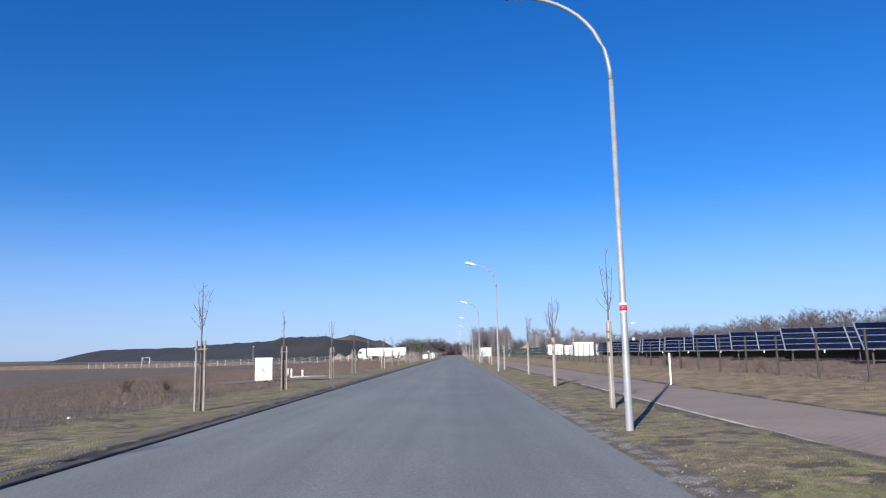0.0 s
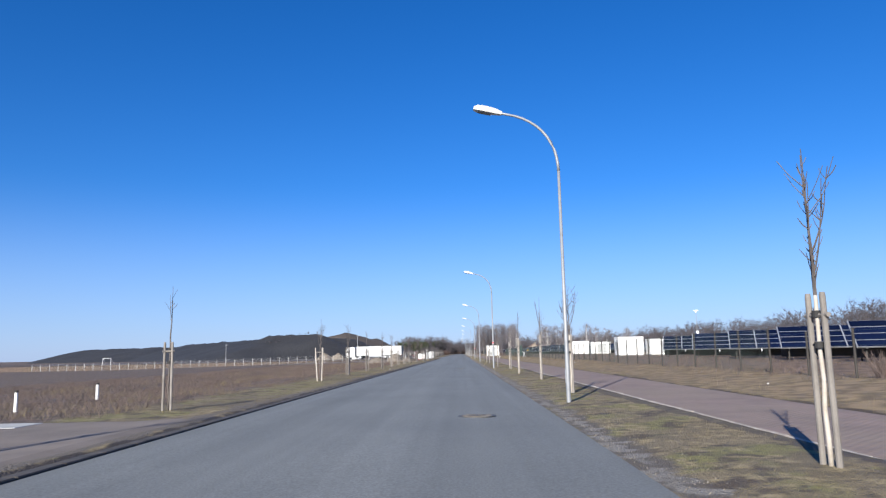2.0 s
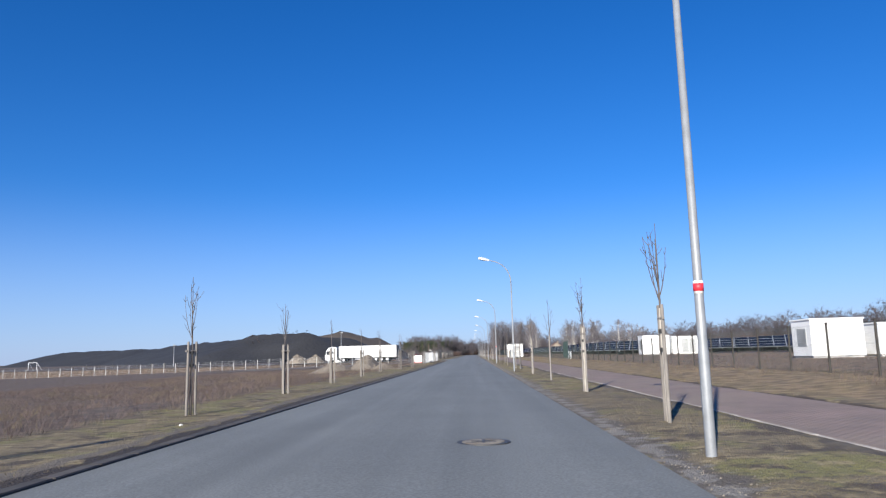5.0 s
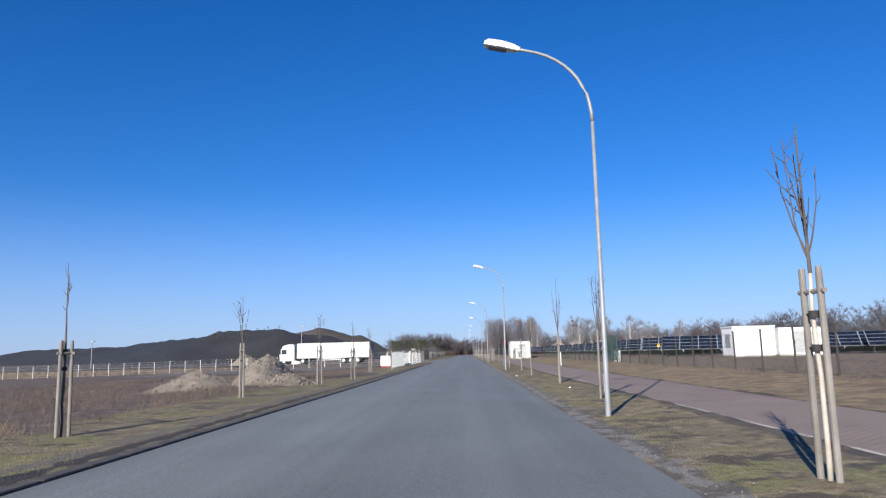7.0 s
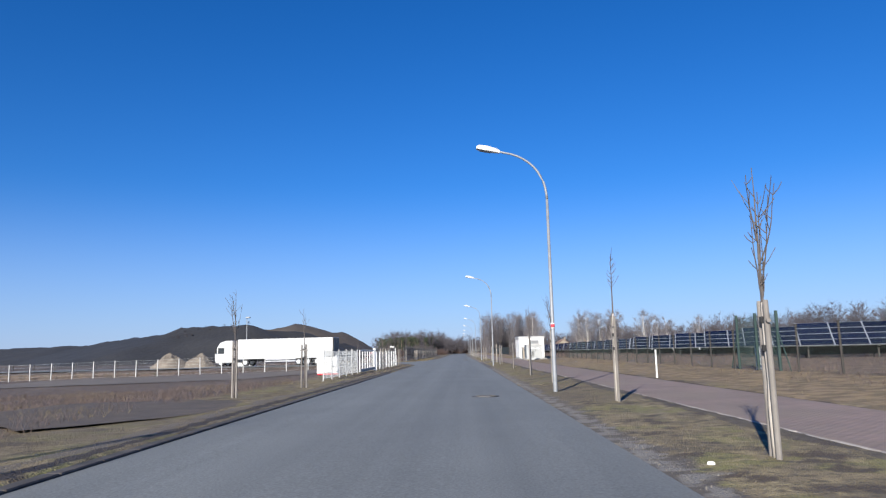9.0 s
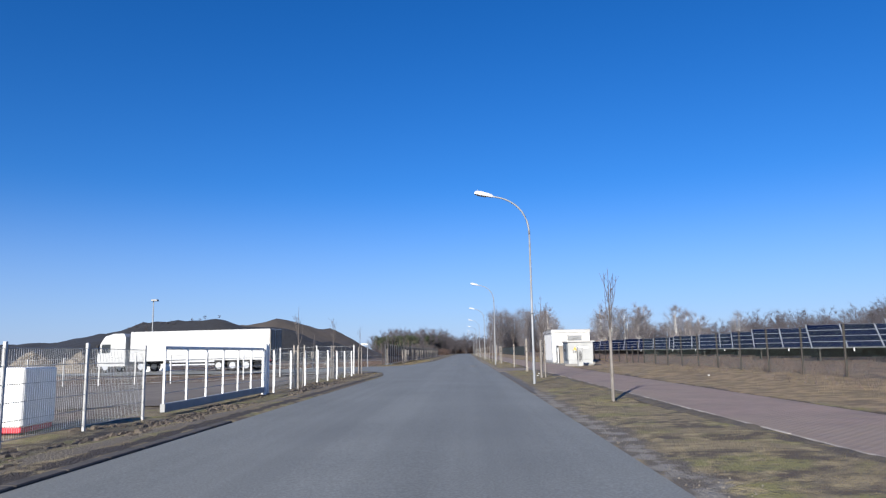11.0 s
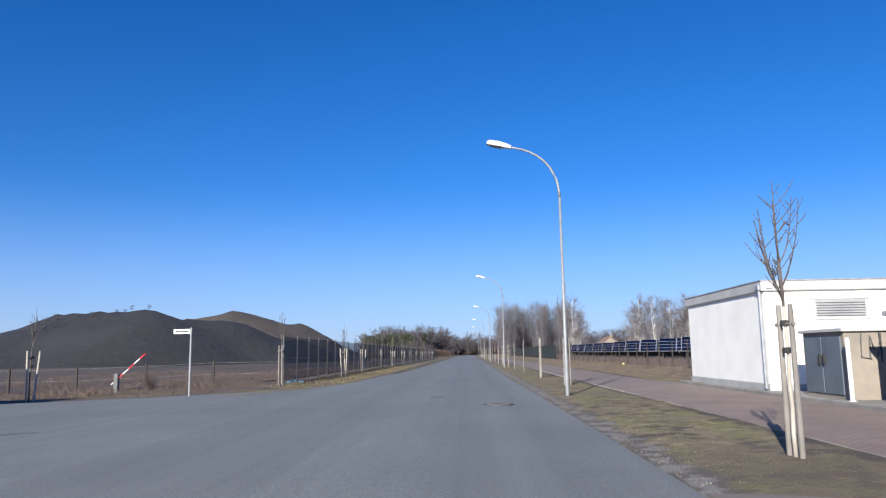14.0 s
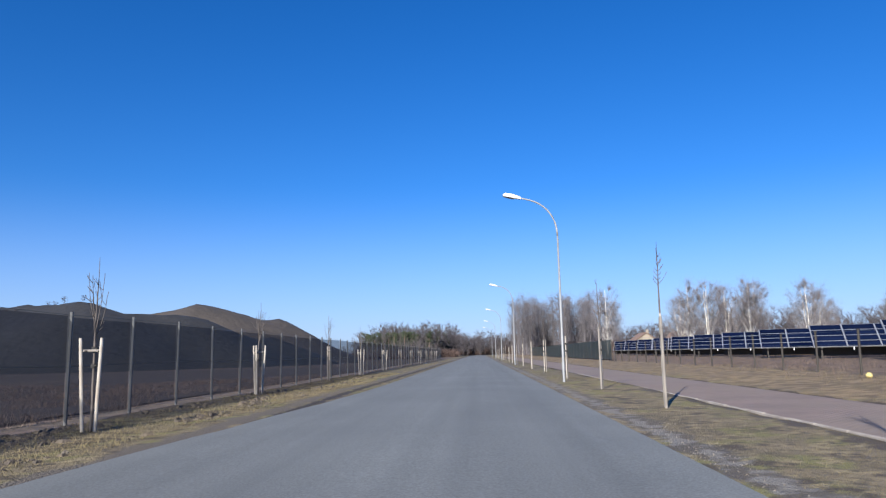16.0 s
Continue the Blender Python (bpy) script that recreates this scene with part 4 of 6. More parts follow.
def solar_row(x, y, columns):
    """A row whose upper corner nearest the road stands at x, y; it faces the sun."""
    q = 2.42 * math.cos(radians(TILT))
    ox, oy = x - math.sin(radians(SUN_BEARING - 180)) * q, y - math.cos(radians(SUN_BEARING - 180)) * q
    r = thing("solar_row", at(ox, oy, 0.35, ROW_TURN), "tilted row of dark blue solar modules on steel legs", "solar panels", "rows of the solar field")
    for c in range(columns):
        for k in range(4):
            part("module", module_me, r, m=tilted @ pose(c * 1.76, k * 0.605, 0))
        part("joint_strip", rafter_gap, r, m=tilted @ pose(c * 1.76 - 0.02, 0, 0))
        if c % 2:
            part("bracket", bracket_me, r, m=pose(c * 1.76 + 0.3, 0.06, 0.62))
        else:
            part("slope_beam", beam_me, r, m=tilted @ pose(c * 1.76 + 0.4, 0, 0))
            part("leg", leg_front, r, m=pose(c * 1.76 + 0.4, 0.35, 0.18))
            part("leg", leg_back, r, m=pose(c * 1.76 + 0.4, 1.65, 0.1))
    part("rail", Shape().box(-0.05, 0.03, -0.06, columns * 1.76, 0.09, -0.005, m=tilted).mesh("rail", ALUMINIUM), r)
    # added near-black sheet that imitates the deep shade below and behind the modules
    part("baffle", Shape().box(0.05, 1.2, 0.3, columns * 1.76 - 0.05, 1.24, 1.35).mesh("baffle", RUBBER), r, "added black sheet standing in for the shade under the modules")
    return r


for k in range(-4, 42):
    y = 36.1 + (8.22 if 0 < k < 9 else 8.0) * k
    x = 20.0
    if 106 < y < 186:
        x = 36.0 if y < 136 or y > 160 else 38.0
    if k == 8:
        x, y = 20.6, 104.5
    if 232 < y < 262:
        x = 21.5
    solar_row(x, y, 14)


# ---- stations and cabinets ----
def container(x, y, turn, w, d, h, label, doors=1, vent=False):
    z = land(x, y)
    c = thing("equipment_container", at(x, y, z, turn), label, "container", "white containers in the solar field")
    part("plinth", Shape().box(0.08, 0.08, -0.3, w - 0.08, d - 0.08, 0.14).mesh("plinth", ROOF_GREY), c)
    part("body", Shape().box(0, 0, 0.12, w, d, h - 0.1, bevel=0.02).mesh("body", WHITE_METAL), c)
    part("roof", Shape().box(-0.06, -0.06, h - 0.1, w + 0.06, d + 0.06, h, bevel=0.015).mesh("roof", WHITE_METAL), c)
    for k in range(doors):
        x0 = w * 0.32 + k * 0.95
        dr = part("door", Shape().box(x0, -0.025, 0.22, x0 + 0.88, 0.003, h - 0.32, bevel=0.008).mesh("door", PALE_GREY), c, "pale grey steel door")
        part("handle", Shape().box(x0 + 0.08, -0.06, 1.05, x0 + 0.12, -0.025, 1.25, bevel=0.008).mesh("handle", RUBBER), dr)
    if vent:
        v = part("vent", Shape().box(-0.025, d * 0.25, h * 0.3, 0.003, d * 0.7, h * 0.75).mesh("vent", GREY_METAL), c, "grey louvred vent")
        slat = Shape().box(-0.05, 0, 0, -0.02, d * 0.41, 0.02).mesh("slat", GREY_METAL)
        for k in range(8):
            part("slat", slat, v, m=pose(0, d * 0.27, h * 0.33 + k * h * 0.05, 0, 25, 0))
    return c


container(20.3, 123.8, 0, 3.15, 2.6, 2.38, "tall plain white equipment container on a low plinth", doors=0, vent=True)
container(24.35, 123.9, 0, 3.9, 2.5, 2.05, "low white equipment container with a grey door", doors=2)
container(22.15, 174.4, 0, 3.45, 2.6, 2.55, "white equipment container with a plain front beside the field gate", doors=0, vent=True)


container(26.1, 174.8, 0, 3.7, 2.5, 2.35, "low white transformer container with grey doors", doors=2)


def louvre(parent, x0, x1, y, z0, z1, mat):
    v = part("vent", Shape().box(x0, y - 0.02, z0, x1, y + 0.01, z1).mesh("vent", mat), parent, "grey louvred vent")
    slat = Shape().box(0, -0.03, 0, x1 - x0 - 0.06, 0.03, 0.012).mesh("slat", mat)
    n = int((z1 - z0) / 0.07)
    for k in range(n):
        part("slat", slat, v, m=pose(x0 + 0.03, y - 0.03, z0 + 0.04 + k * 0.07, 35, 0, 0))


def scribble(name, parent, rg, x0, z0, w, h, mat, m, strokes, r=0.012):
    """Loose spray-paint strokes on a wall that lies in the plane y = 0 of m."""
    s = Shape()
    for k in range(strokes):
        cx = x0 + w * (k + 0.5) / strokes
        pts = [(cx + rg.uniform(-.5, .5) * w / strokes * 1.3, -0.004, z0 + h * rg.random()) for _ in range(4)]
        s.tube([m @ Vector(p) for p in pts], [r] * 4, 5)
    part(name, s.mesh(name, mat), parent, "loose sprayed lines")


def switch_house():
    b = thing("switch_house", at(7.92, 243.3, 0.2), "small flat-roofed white switch house with rendered walls", "building")
    W_, D_, H_ = 3.4, 6.7, 2.76
    part("base", Shape().box(-0.03, -0.03, -0.2, W_ + 0.03, D_ + 0.03, 0.16, bevel=0.01).mesh("base", PALE_GREY), b, "grey concrete base")
    part("wall", Shape().box(0, 0, 0.16, W_, D_, H_, bevel=0.02).mesh("wall", WHITE_RENDER), b)
    roof = part("roof", Shape().box(-0.08, -0.08, H_ - 0.1, W_ + 0.08, D_ + 0.08, H_ + 0.2, bevel=0.02).mesh("roof", ROOF_GREY), b, "grey metal roof edge")
    part("flashing", Shape().box(-0.1, -0.1, H_ + 0.17, W_ + 0.1, D_ + 0.1, H_ + 0.21, bevel=0.008).mesh("flashing", ALUMINIUM), roof)
    louvre(b, 1.35, 2.7, -0.0, 1.95, 2.42, GREY_METAL)
    part("vent_frame", Shape().box(1.25, -0.035, 2.42, 2.8, 0.0, 2.52).box(1.25, -0.035, 1.87, 2.8, 0.0, 1.95).mesh("vent_frame", ROOF_GREY), b)
    pipe = part("downpipe", Shape().tube([(-0.06, 0.12, H_ + 0.02), (-0.06, 0.12, 0.05)], [0.04, 0.04], 10).mesh("downpipe", ALUMINIUM), b, "metal downpipe")
    part("hopper", Shape().box(-0.13, 0.03, H_ - 0.06, 0.0, 0.21, H_ + 0.08, bevel=0.01).mesh("hopper", ALUMINIUM), pipe)
    part("lamp", Shape().box(0.05, -0.14, H_ - 0.03, 0.2, 0.0, H_ + 0.09, bevel=0.015).mesh("lamp", WHITE_METAL), b, "small white wall lamp")


def transformer_station():
    b = thing("transformer_station", at(8.16, 235.0, 0.2), "pale grey compact transformer station with graffiti and steel doors", "transformer station")
    W_, D_, H_ = 1.92, 2.9, 1.72
    part("base", Shape().box(0.0, 0.0, -0.2, W_, D_, 0.3, bevel=0.01).mesh("base", PALE_GREY), b, "smooth concrete base")
    part("wall", Shape().box(-0.03, -0.03, 0.3, W_ + 0.03, D_ + 0.03, H_, bevel=0.02).mesh("wall", PALE_GREY), b)
    part("roof", Shape().box(-0.14, -0.14, H_, W_ + 0.16, D_ + 0.14, H_ + 0.1, bevel=0.015).mesh("roof", ROOF_GREY), b, "overhanging grey roof slab")
    for k in range(2):
        y0 = 0.45 + k * 1.0
        d = part("door", Shape().box(-0.075, y0, 0.32, -0.035, y0 + 0.94, H_ - 0.12, bevel=0.008).mesh("door", STEEL_BLUE), b, "dark blue-grey steel door")
        part("handle", Shape().box(-0.12, y0 + (0.8 if k == 0 else 0.08), 0.95, -0.075, y0 + (0.86 if k == 0 else 0.14), 1.2, bevel=0.01).mesh("handle", RUBBER), d)
        slat = Shape().box(-0.1, 0, 0, -0.07, 0.7, 0.015).mesh("slat", STEEL_BLUE)
        for i in range(9):
            part("slat", slat, d, m=pose(0, y0 + 0.12, 0.95 + i * 0.045, 0, 0, 0))
    rg = random.Random(3)
    front = pose(0, -0.036, 0)
    sign = part("warning_sign", Shape().face([(0.37, -0.042, 1.1), (0.67, -0.042, 1.1), (0.52, -0.042, 1.37)]).face([(0.37, -0.034, 1.1), (0.52, -0.034, 1.37), (0.67, -0.034, 1.1)]).mesh("warning_sign", YELLOW_PAINT), b, "yellow warning triangle")
    part("symbol", Shape().box(0.5, -0.047, 1.14, 0.54, -0.043, 1.26).mesh("symbol", BLACK_PAINT), sign)
    part("notice", Shape().box(1.2, -0.044, 1.2, 1.58, -0.036, 1.34).mesh("notice", WHITE_BAND), b, "small white notice")
    scribble("graffiti", b, rg, 0.35, 0.8, 0.75, 0.4, BLACK_PAINT, front, 7, 0.014)
    scribble("yellow_graffiti", b, rg, 0.45, 0.95, 0.3, 0.2, YELLOW_PAINT, pose(0, -0.034, 0), 2, 0.012)


def switch_cabinet():
    b = thing("switch_cabinet", at(8.0, 239.5, 0.2), "stained beige switch cabinet with dark steel doors", "cabinet")
    part("body", Shape().box(0, 0, -0.1, 1.4, 1.9, 1.46, bevel=0.015).mesh("body", BEIGE_PLASTER), b)
    part("roof", Shape().box(-0.08, -0.08, 1.46, 1.48, 1.98, 1.54, bevel=0.012).mesh("roof", ROOF_GREY), b)
    for k in range(2):
        d = part("door", Shape().box(-0.035, 0.12 + k * 0.85, 0.1, 0.002, 0.92 + k * 0.85, 1.36, bevel=0.006).mesh("door", STEEL_BLUE), b, "dark blue-grey steel door")
        part("handle", Shape().box(-0.08, 0.8 + k * 0.2, 0.75, -0.035, 0.86 + k * 0.2, 0.98, bevel=0.008).mesh("handle", RUBBER), d)
    part("round_vent", Shape().tube([(1.1, -0.02, 0.32), (1.1, 0.0, 0.32)], [0.09, 0.09], 16).mesh("round_vent", RED_BAND), b, "round red cover")
    scribble("graffiti", b, random.Random(8), 0.35, 0.7, 0.9, 0.8, BLACK_PAINT, pose(0, -0.002, 0), 5, 0.018)
    p = thing("bollard", at(7.86, 239.1, 0.2), "white steel bollard before the cabinet", "bollard")
    part("tube", Shape().tube([(0, 0, -0.2), (0, 0, 1.28), (0, 0, 1.32)], [0.045, 0.045, 0.03], 12).mesh("tube", WHITE_STEEL), p)
    part("footing", Shape().tube([(0, 0, -0.02), (0, 0, 0.015)], [0.09, 0.09], 14).mesh("footing", ROOF_GREY), p)


def graffiti_box():
    b = thing("cable_cabinet", at(8.42, 231.8, 0.12), "pale cable distribution cabinet covered in sprayed lines", "cabinet")
    part("body", Shape().box(0, 0, -0.1, 0.38, 0.5, 1.36, bevel=0.02).mesh("body", PALE_GREY), b)
    part("lid", Shape().box(-0.03, -0.03, 1.36, 0.41, 0.53, 1.43, bevel=0.02).mesh("lid", WHITE_METAL), b)
    scribble("graffiti", b, random.Random(4), 0.05, 0.2, 0.28, 1.05, BLACK_PAINT, pose(0, -0.002, 0), 10, 0.011)
    scribble("side_graffiti", b, random.Random(6), 0.05, 0.2, 0.4, 0.95, BLACK_PAINT, pose(0, 0.5, 0, 0, 0, -90), 7, 0.011)


switch_house()
transformer_station()
switch_cabinet()
graffiti_box()


# ---- woods and birches ----
def arrays(shape):
    """Vertices and triangles/quads of a shape as arrays, all faces split to triangles."""
    tri = []
    for f in shape.f:
        for k in range(1, len(f) - 1):
            tri.append((f[0], f[k], f[k + 1]))
    return np.array(shape.v, dtype=np.float32), np.array(tri, dtype=np.int32)


def tri_mesh(name, co, tri, *mats, index=None):
    me = bpy.data.meshes.new(name)
    me.vertices.add(len(co))
    me.vertices.foreach_set("co", np.ascontiguousarray(co, dtype=np.float32).ravel())
    me.loops.add(len(tri) * 3)
    me.loops.foreach_set("vertex_index", np.ascontiguousarray(tri, dtype=np.int32).ravel())
    me.polygons.add(len(tri))
    me.polygons.foreach_set("loop_start", np.arange(0, len(tri) * 3, 3, dtype=np.int32))
    for m in mats:
        me.materials.append(m)
    if index is not None:
        me.polygons.foreach_set("material_index", index)
    me.update(calc_edges=True)
    return me


def scatter(name, protos, spots, mats, label, category):
    """Many copies of a few prototypes as one mesh of kind stuff. spots: (prototype, x, y, z, turn, size, height)."""
    cos, tris, n = [], [], 0
    for k, x, y, z, turn, size, tall in spots:
        co, tri = protos[k]
        c, s = math.cos(turn), math.sin(turn)
        w = np.empty_like(co)
        w[:, 0] = (co[:, 0] * c - co[:, 1] * s) * size + x
        w[:, 1] = (co[:, 0] * s + co[:, 1] * c) * size + y
        w[:, 2] = co[:, 2] * tall + z
        cos.append(w)
        tris.append(tri + n)
        n += len(co)
    ob = thing(name, at(0, 0), label, category, kind="stuff", me=tri_mesh(name, np.concatenate(cos), np.concatenate(tris), *mats))
    return ob


def spike(s, rg, p, q, w):
    """One thin tapering sliver."""
    side = (q - p).cross(Vector((rg.uniform(-1, 1), rg.uniform(-1, 1), rg.uniform(-1, 1)))).normalized() * w
    s.face([p - side, p + side, q])


def rounded_crown(s, rg, H, base, wide, limbs, twigs, w, droop=0.0, wood=None, steep=(0.9, 1.7)):
    """Limbs from the stem to places in a rounded crown, with a spray of twigs round each."""
    mid, half = H * (1 + base) / 2, H * (1 - base) / 2
    for _ in range(limbs):
        while True:
            u = Vector((rg.uniform(-1, 1), rg.uniform(-1, 1), rg.uniform(-1, 1)))
            if 0.1 < u.length < 1:
                break
        u *= 1 + 0.25 * noise.noise(u * 1.7 + Vector((H, wide, limbs)))
        e = Vector((u.x * wide * H, u.y * wide * H, mid + u.z * half))
        z0 = max(H * base * 0.7, e.z - math.hypot(e.x, e.y) * rg.uniform(*steep))
        p = Vector((0, 0, min(z0, H * 0.93)))
        k = p.lerp(e, 0.55) + Vector((0, 0, 0.02 * H))
        spike(wood or s, rg, p, k.lerp(e, 0.3), w * (3.6 if wood else 2.2))
        spike(wood or s, rg, k, e, w * (2.4 if wood else 1.7))
        for _ in range(twigs):
            d = Vector((rg.gauss(0, 1), rg.gauss(0, 1), rg.gauss(0.5 - droop, 0.8))).normalized() + u * 0.5
            o = k.lerp(e, rg.uniform(0.2, 1.0))
            spike(s, rg, o, o + d * H * rg.uniform(0.05, 0.13), w)


wood_protos = []
for seed in range(7):
    rg = random.Random(100 + seed)
    s = Shape().tube([(0, 0, 0), (rg.uniform(-.02, .02), rg.uniform(-.02, .02), 0.5), (0, 0, 0.9)], [0.012, 0.009, 0.003], 3, caps=False)
    rounded_crown(s, rg, 1.0, 0.12 + 0.14 * rg.random(), 0.29 + 0.1 * rg.random(), 60, 16, 0.0026)
    wood_protos.append(arrays(s))
shrub_protos = []
for seed in range(3):
    rg = random.Random(140 + seed)
    s = Shape()
    for k in range(150):
        a, b = rg.uniform(0, 6.28), rg.uniform(0.1, 0.55)
        p = Vector((rg.uniform(-.35, .35), rg.uniform(-.35, .35), 0))
        spike(s, rg, p, p + Vector((math.cos(a) * b, math.sin(a) * b, rg.uniform(0.4, 1.0))), 0.014)
    shrub_protos.append(arrays(s))

rng = random.Random(77)
edge = [(150, 110), (108, 170), (94, 260), (90, 330), (97, 400), (92, 450), (56, 525), (16, 610), (-30, 640)]
spots, low = [], []
for x, y, a in line_points(edge, 4.0):
    nx, ny = math.sin(radians(a)), -math.cos(radians(a))
    wave = 2.5 * noise.noise((x * 0.02, y * 0.02, 9))
    for row in range(3):
        d = row * 6 + rng.uniform(-3, 3)
        h = (10.5 + wave + rng.uniform(-2, 3.2)) * (0.8 + 0.08 * row)
        spots.append((rng.randrange(7), x + nx * d, y + ny * d, 0, rng.uniform(0, 6.28), h * 1.05, h))
    for _ in range(8):
        h = rng.uniform(2.5, 6.5)
        d = rng.uniform(-3, 14)
        low.append((rng.randrange(3), x + nx * d, y + ny * d, 0.2, rng.uniform(0, 6.28), h * 1.3, h))
scatter("far_woods", wood_protos, spots, [FAR_TWIG], "bare grey-brown winter woods on the skyline", "woods")
scatter("undergrowth", shrub_protos, low, [UNDER_TWIG], "brown undergrowth along the edge of the woods", "undergrowth")

left_wood, left_low = [], []
for _ in range(85):
    x, y = rng.uniform(-44, -9.5), rng.uniform(500, 560)
    h = rng.uniform(8, 13)
    left_wood.append((rng.randrange(6), x, y, 0, rng.uniform(0, 6.28), h, h))
    left_low.append((rng.randrange(3), x + rng.uniform(-3, 3), rng.uniform(496, 505), 0, rng.uniform(0, 6.28), 4.5, 3.2))
for _ in range(40):
    x, y = rng.uniform(-40, -14), rng.uniform(425, 500)
    h = rng.uniform(3, 5.5)
    left_wood.append((rng.randrange(6), x, y, 0, rng.uniform(0, 6.28), h * 1.2, h))
for _ in range(60):
    x, y = rng.uniform(-14, 30), rng.uniform(590, 640)
    h = rng.uniform(7, 12)
    left_wood.append((rng.randrange(6), x, y, 0, rng.uniform(0, 6.28), h, h))
ridge_scrub = [(rng.randrange(7), x_, y_, heap_height(x_, y_, PLATEAU, 0.6) - 0.2, rng.uniform(0, 6.28), 1.8, rng.uniform(0.7, 1.4))
               for x_, y_ in ((rng.uniform(-100, -66), rng.uniform(372, 392)) for _ in range(45))]
scatter("ridge_scrub", wood_protos, ridge_scrub, [FAR_TWIG], "sparse bare scrub on top of the dark heap", "scrub")
scatter("roadside_woods", wood_protos, left_wood, [FAR_TWIG], "bare mixed woods where the road ends", "woods")
scatter("roadside_undergrowth", shrub_protos, left_low, [UNDER_TWIG], "brown undergrowth before the woods", "undergrowth")


def pine(seed):
    rg = random.Random(seed)
    t = thing("pine", at(0, 0), "dark green pine at the edge of the woods", "tree", "pines in the woods")
    part("trunk", Shape().tube([(0, 0, -0.2), (0.1, 0, 5), (0.15, 0.1, 11)], [0.2, 0.14, 0.04], 8).mesh("trunk", HOUSE_ROOF), t, "reddish brown trunk")
    s = Shape()
    for k in range(26):
        z = rg.uniform(4.5, 11.2)
        reach = 2.3 * (1 - (z - 4.5) / 8.5)
        a = rg.uniform(0, 6.28)
        c = Vector((math.cos(a) * reach * rg.random() ** .5, math.sin(a) * reach * rg.random() ** .5, z))
        for _ in range(34):
            d = Vector((rg.gauss(0, 1), rg.gauss(0, 1), rg.gauss(0, .5)))
            p = c + d * 0.42
            e = Vector((rg.gauss(0, 1), rg.gauss(0, 1), rg.gauss(0.4, 1))).normalized() * 0.45
            w = e.cross(Vector((rg.random(), rg.random(), rg.random()))).normalized() * 0.09
            s.face([p - w, p + w, p + e])
    part("crown", s.mesh("crown", PINE_GREEN), t, "ragged dark needles")
    return t


pines = [pine(1), pine(2)]
for i in range(40):
    x, y, k = rng.uniform(-42, -10.5), rng.uniform(494, 515), rng.uniform(0.75, 1.05)
    m = at(x, y, 0, rng.uniform(0, 360)) @ Matrix.Diagonal((k, k, k, 1))
    if i < 2:
        pines[i].matrix_basis = m
    else:
        copy_thing(pines[i % 2], at(x, y, -rng.uniform(0, 1.2), rng.uniform(0, 360)))


def grown_tree(name, seed, H, base, wide, limbs, twigs, w, stems, bark, limb, twig, label, group):
    rg = random.Random(seed)
    t = thing(name, at(0, 0), label, "tree", group)
    up_ = Shape()
    for k in range(stems):
        a = 6.28 * k / stems + rg.uniform(-.5, .5)
        out_ = 0.0 if k == 0 else 0.10 * H
        pts = [Vector((math.cos(a) * out_ * f + rg.uniform(-.12, .12) * f, math.sin(a) * out_ * f + rg.uniform(-.12, .12) * f, -0.5 + (H * (0.94 - 0.08 * k) + 0.5) * f)) for f in np.linspace(0, 1, 8)]
        part("trunk", Shape().tube(pts, [H * 0.0105 * (1 - 0.8 * i / 7) for i in range(8)], 8).mesh("trunk", bark, smooth=True), t)
    wood_ = Shape()
    rounded_crown(up_, rg, H, base, wide, limbs, twigs, w, 0.1, wood_, (1.4, 2.6))
    part("branchwork", wood_.mesh("branchwork", limb), t, "pale upswept limbs")
    part("crown", up_.mesh("crown", twig), t, "fine bare branches")
    return t


birches = [grown_tree("birch", 201 + k, 14.5, 0.26, 0.24 + 0.035 * k, 110, 60, 0.0105, 1 + k % 3, BIRCH_BARK, BIRCH_LIMB, BIRCH_TWIG, "bare birch with a white trunk", "birches beyond the field") for k in range(3)]
birch_spots = [(42, 401, 1.0), (44.8, 398, 0.96), (50, 403, 0.86), (53.3, 399, 1.0), (55.8, 402, 0.97), (65, 400, 0.95), (26, 404, 0.95), (31, 432, 0.8), (72, 412, 0.75), (80, 425, 0.72), (88, 410, 0.7), (47, 425, 0.8), (60, 428, 0.75)]
for i, (x, y, k) in enumerate(birch_spots):
    m = at(x, y, 0.3 - 14 * (1 - k) * 0.5, 70 * i)
    if i < 3:
        birches[i].matrix_basis = m
    else:
        copy_thing(birches[i % 3], m)
poplars = [grown_tree("poplar", 221 + k, 19.5, 0.12, 0.1, 95, 34, 0.0115, 1, REED_TWIG, REED_TWIG, REED_TWIG, "slender bare poplar beside the road", "row of poplars") for k in range(2)]
for i in range(34):
    m = at(10.5 + i * 0.75 + rng.uniform(-.5, .5), 462 + rng.uniform(0, 34), -rng.uniform(0, 3.5), rng.uniform(0, 360))
    if i < 2:
        poplars[i].matrix_basis = m
    else:
        copy_thing(poplars[i % 2], m)


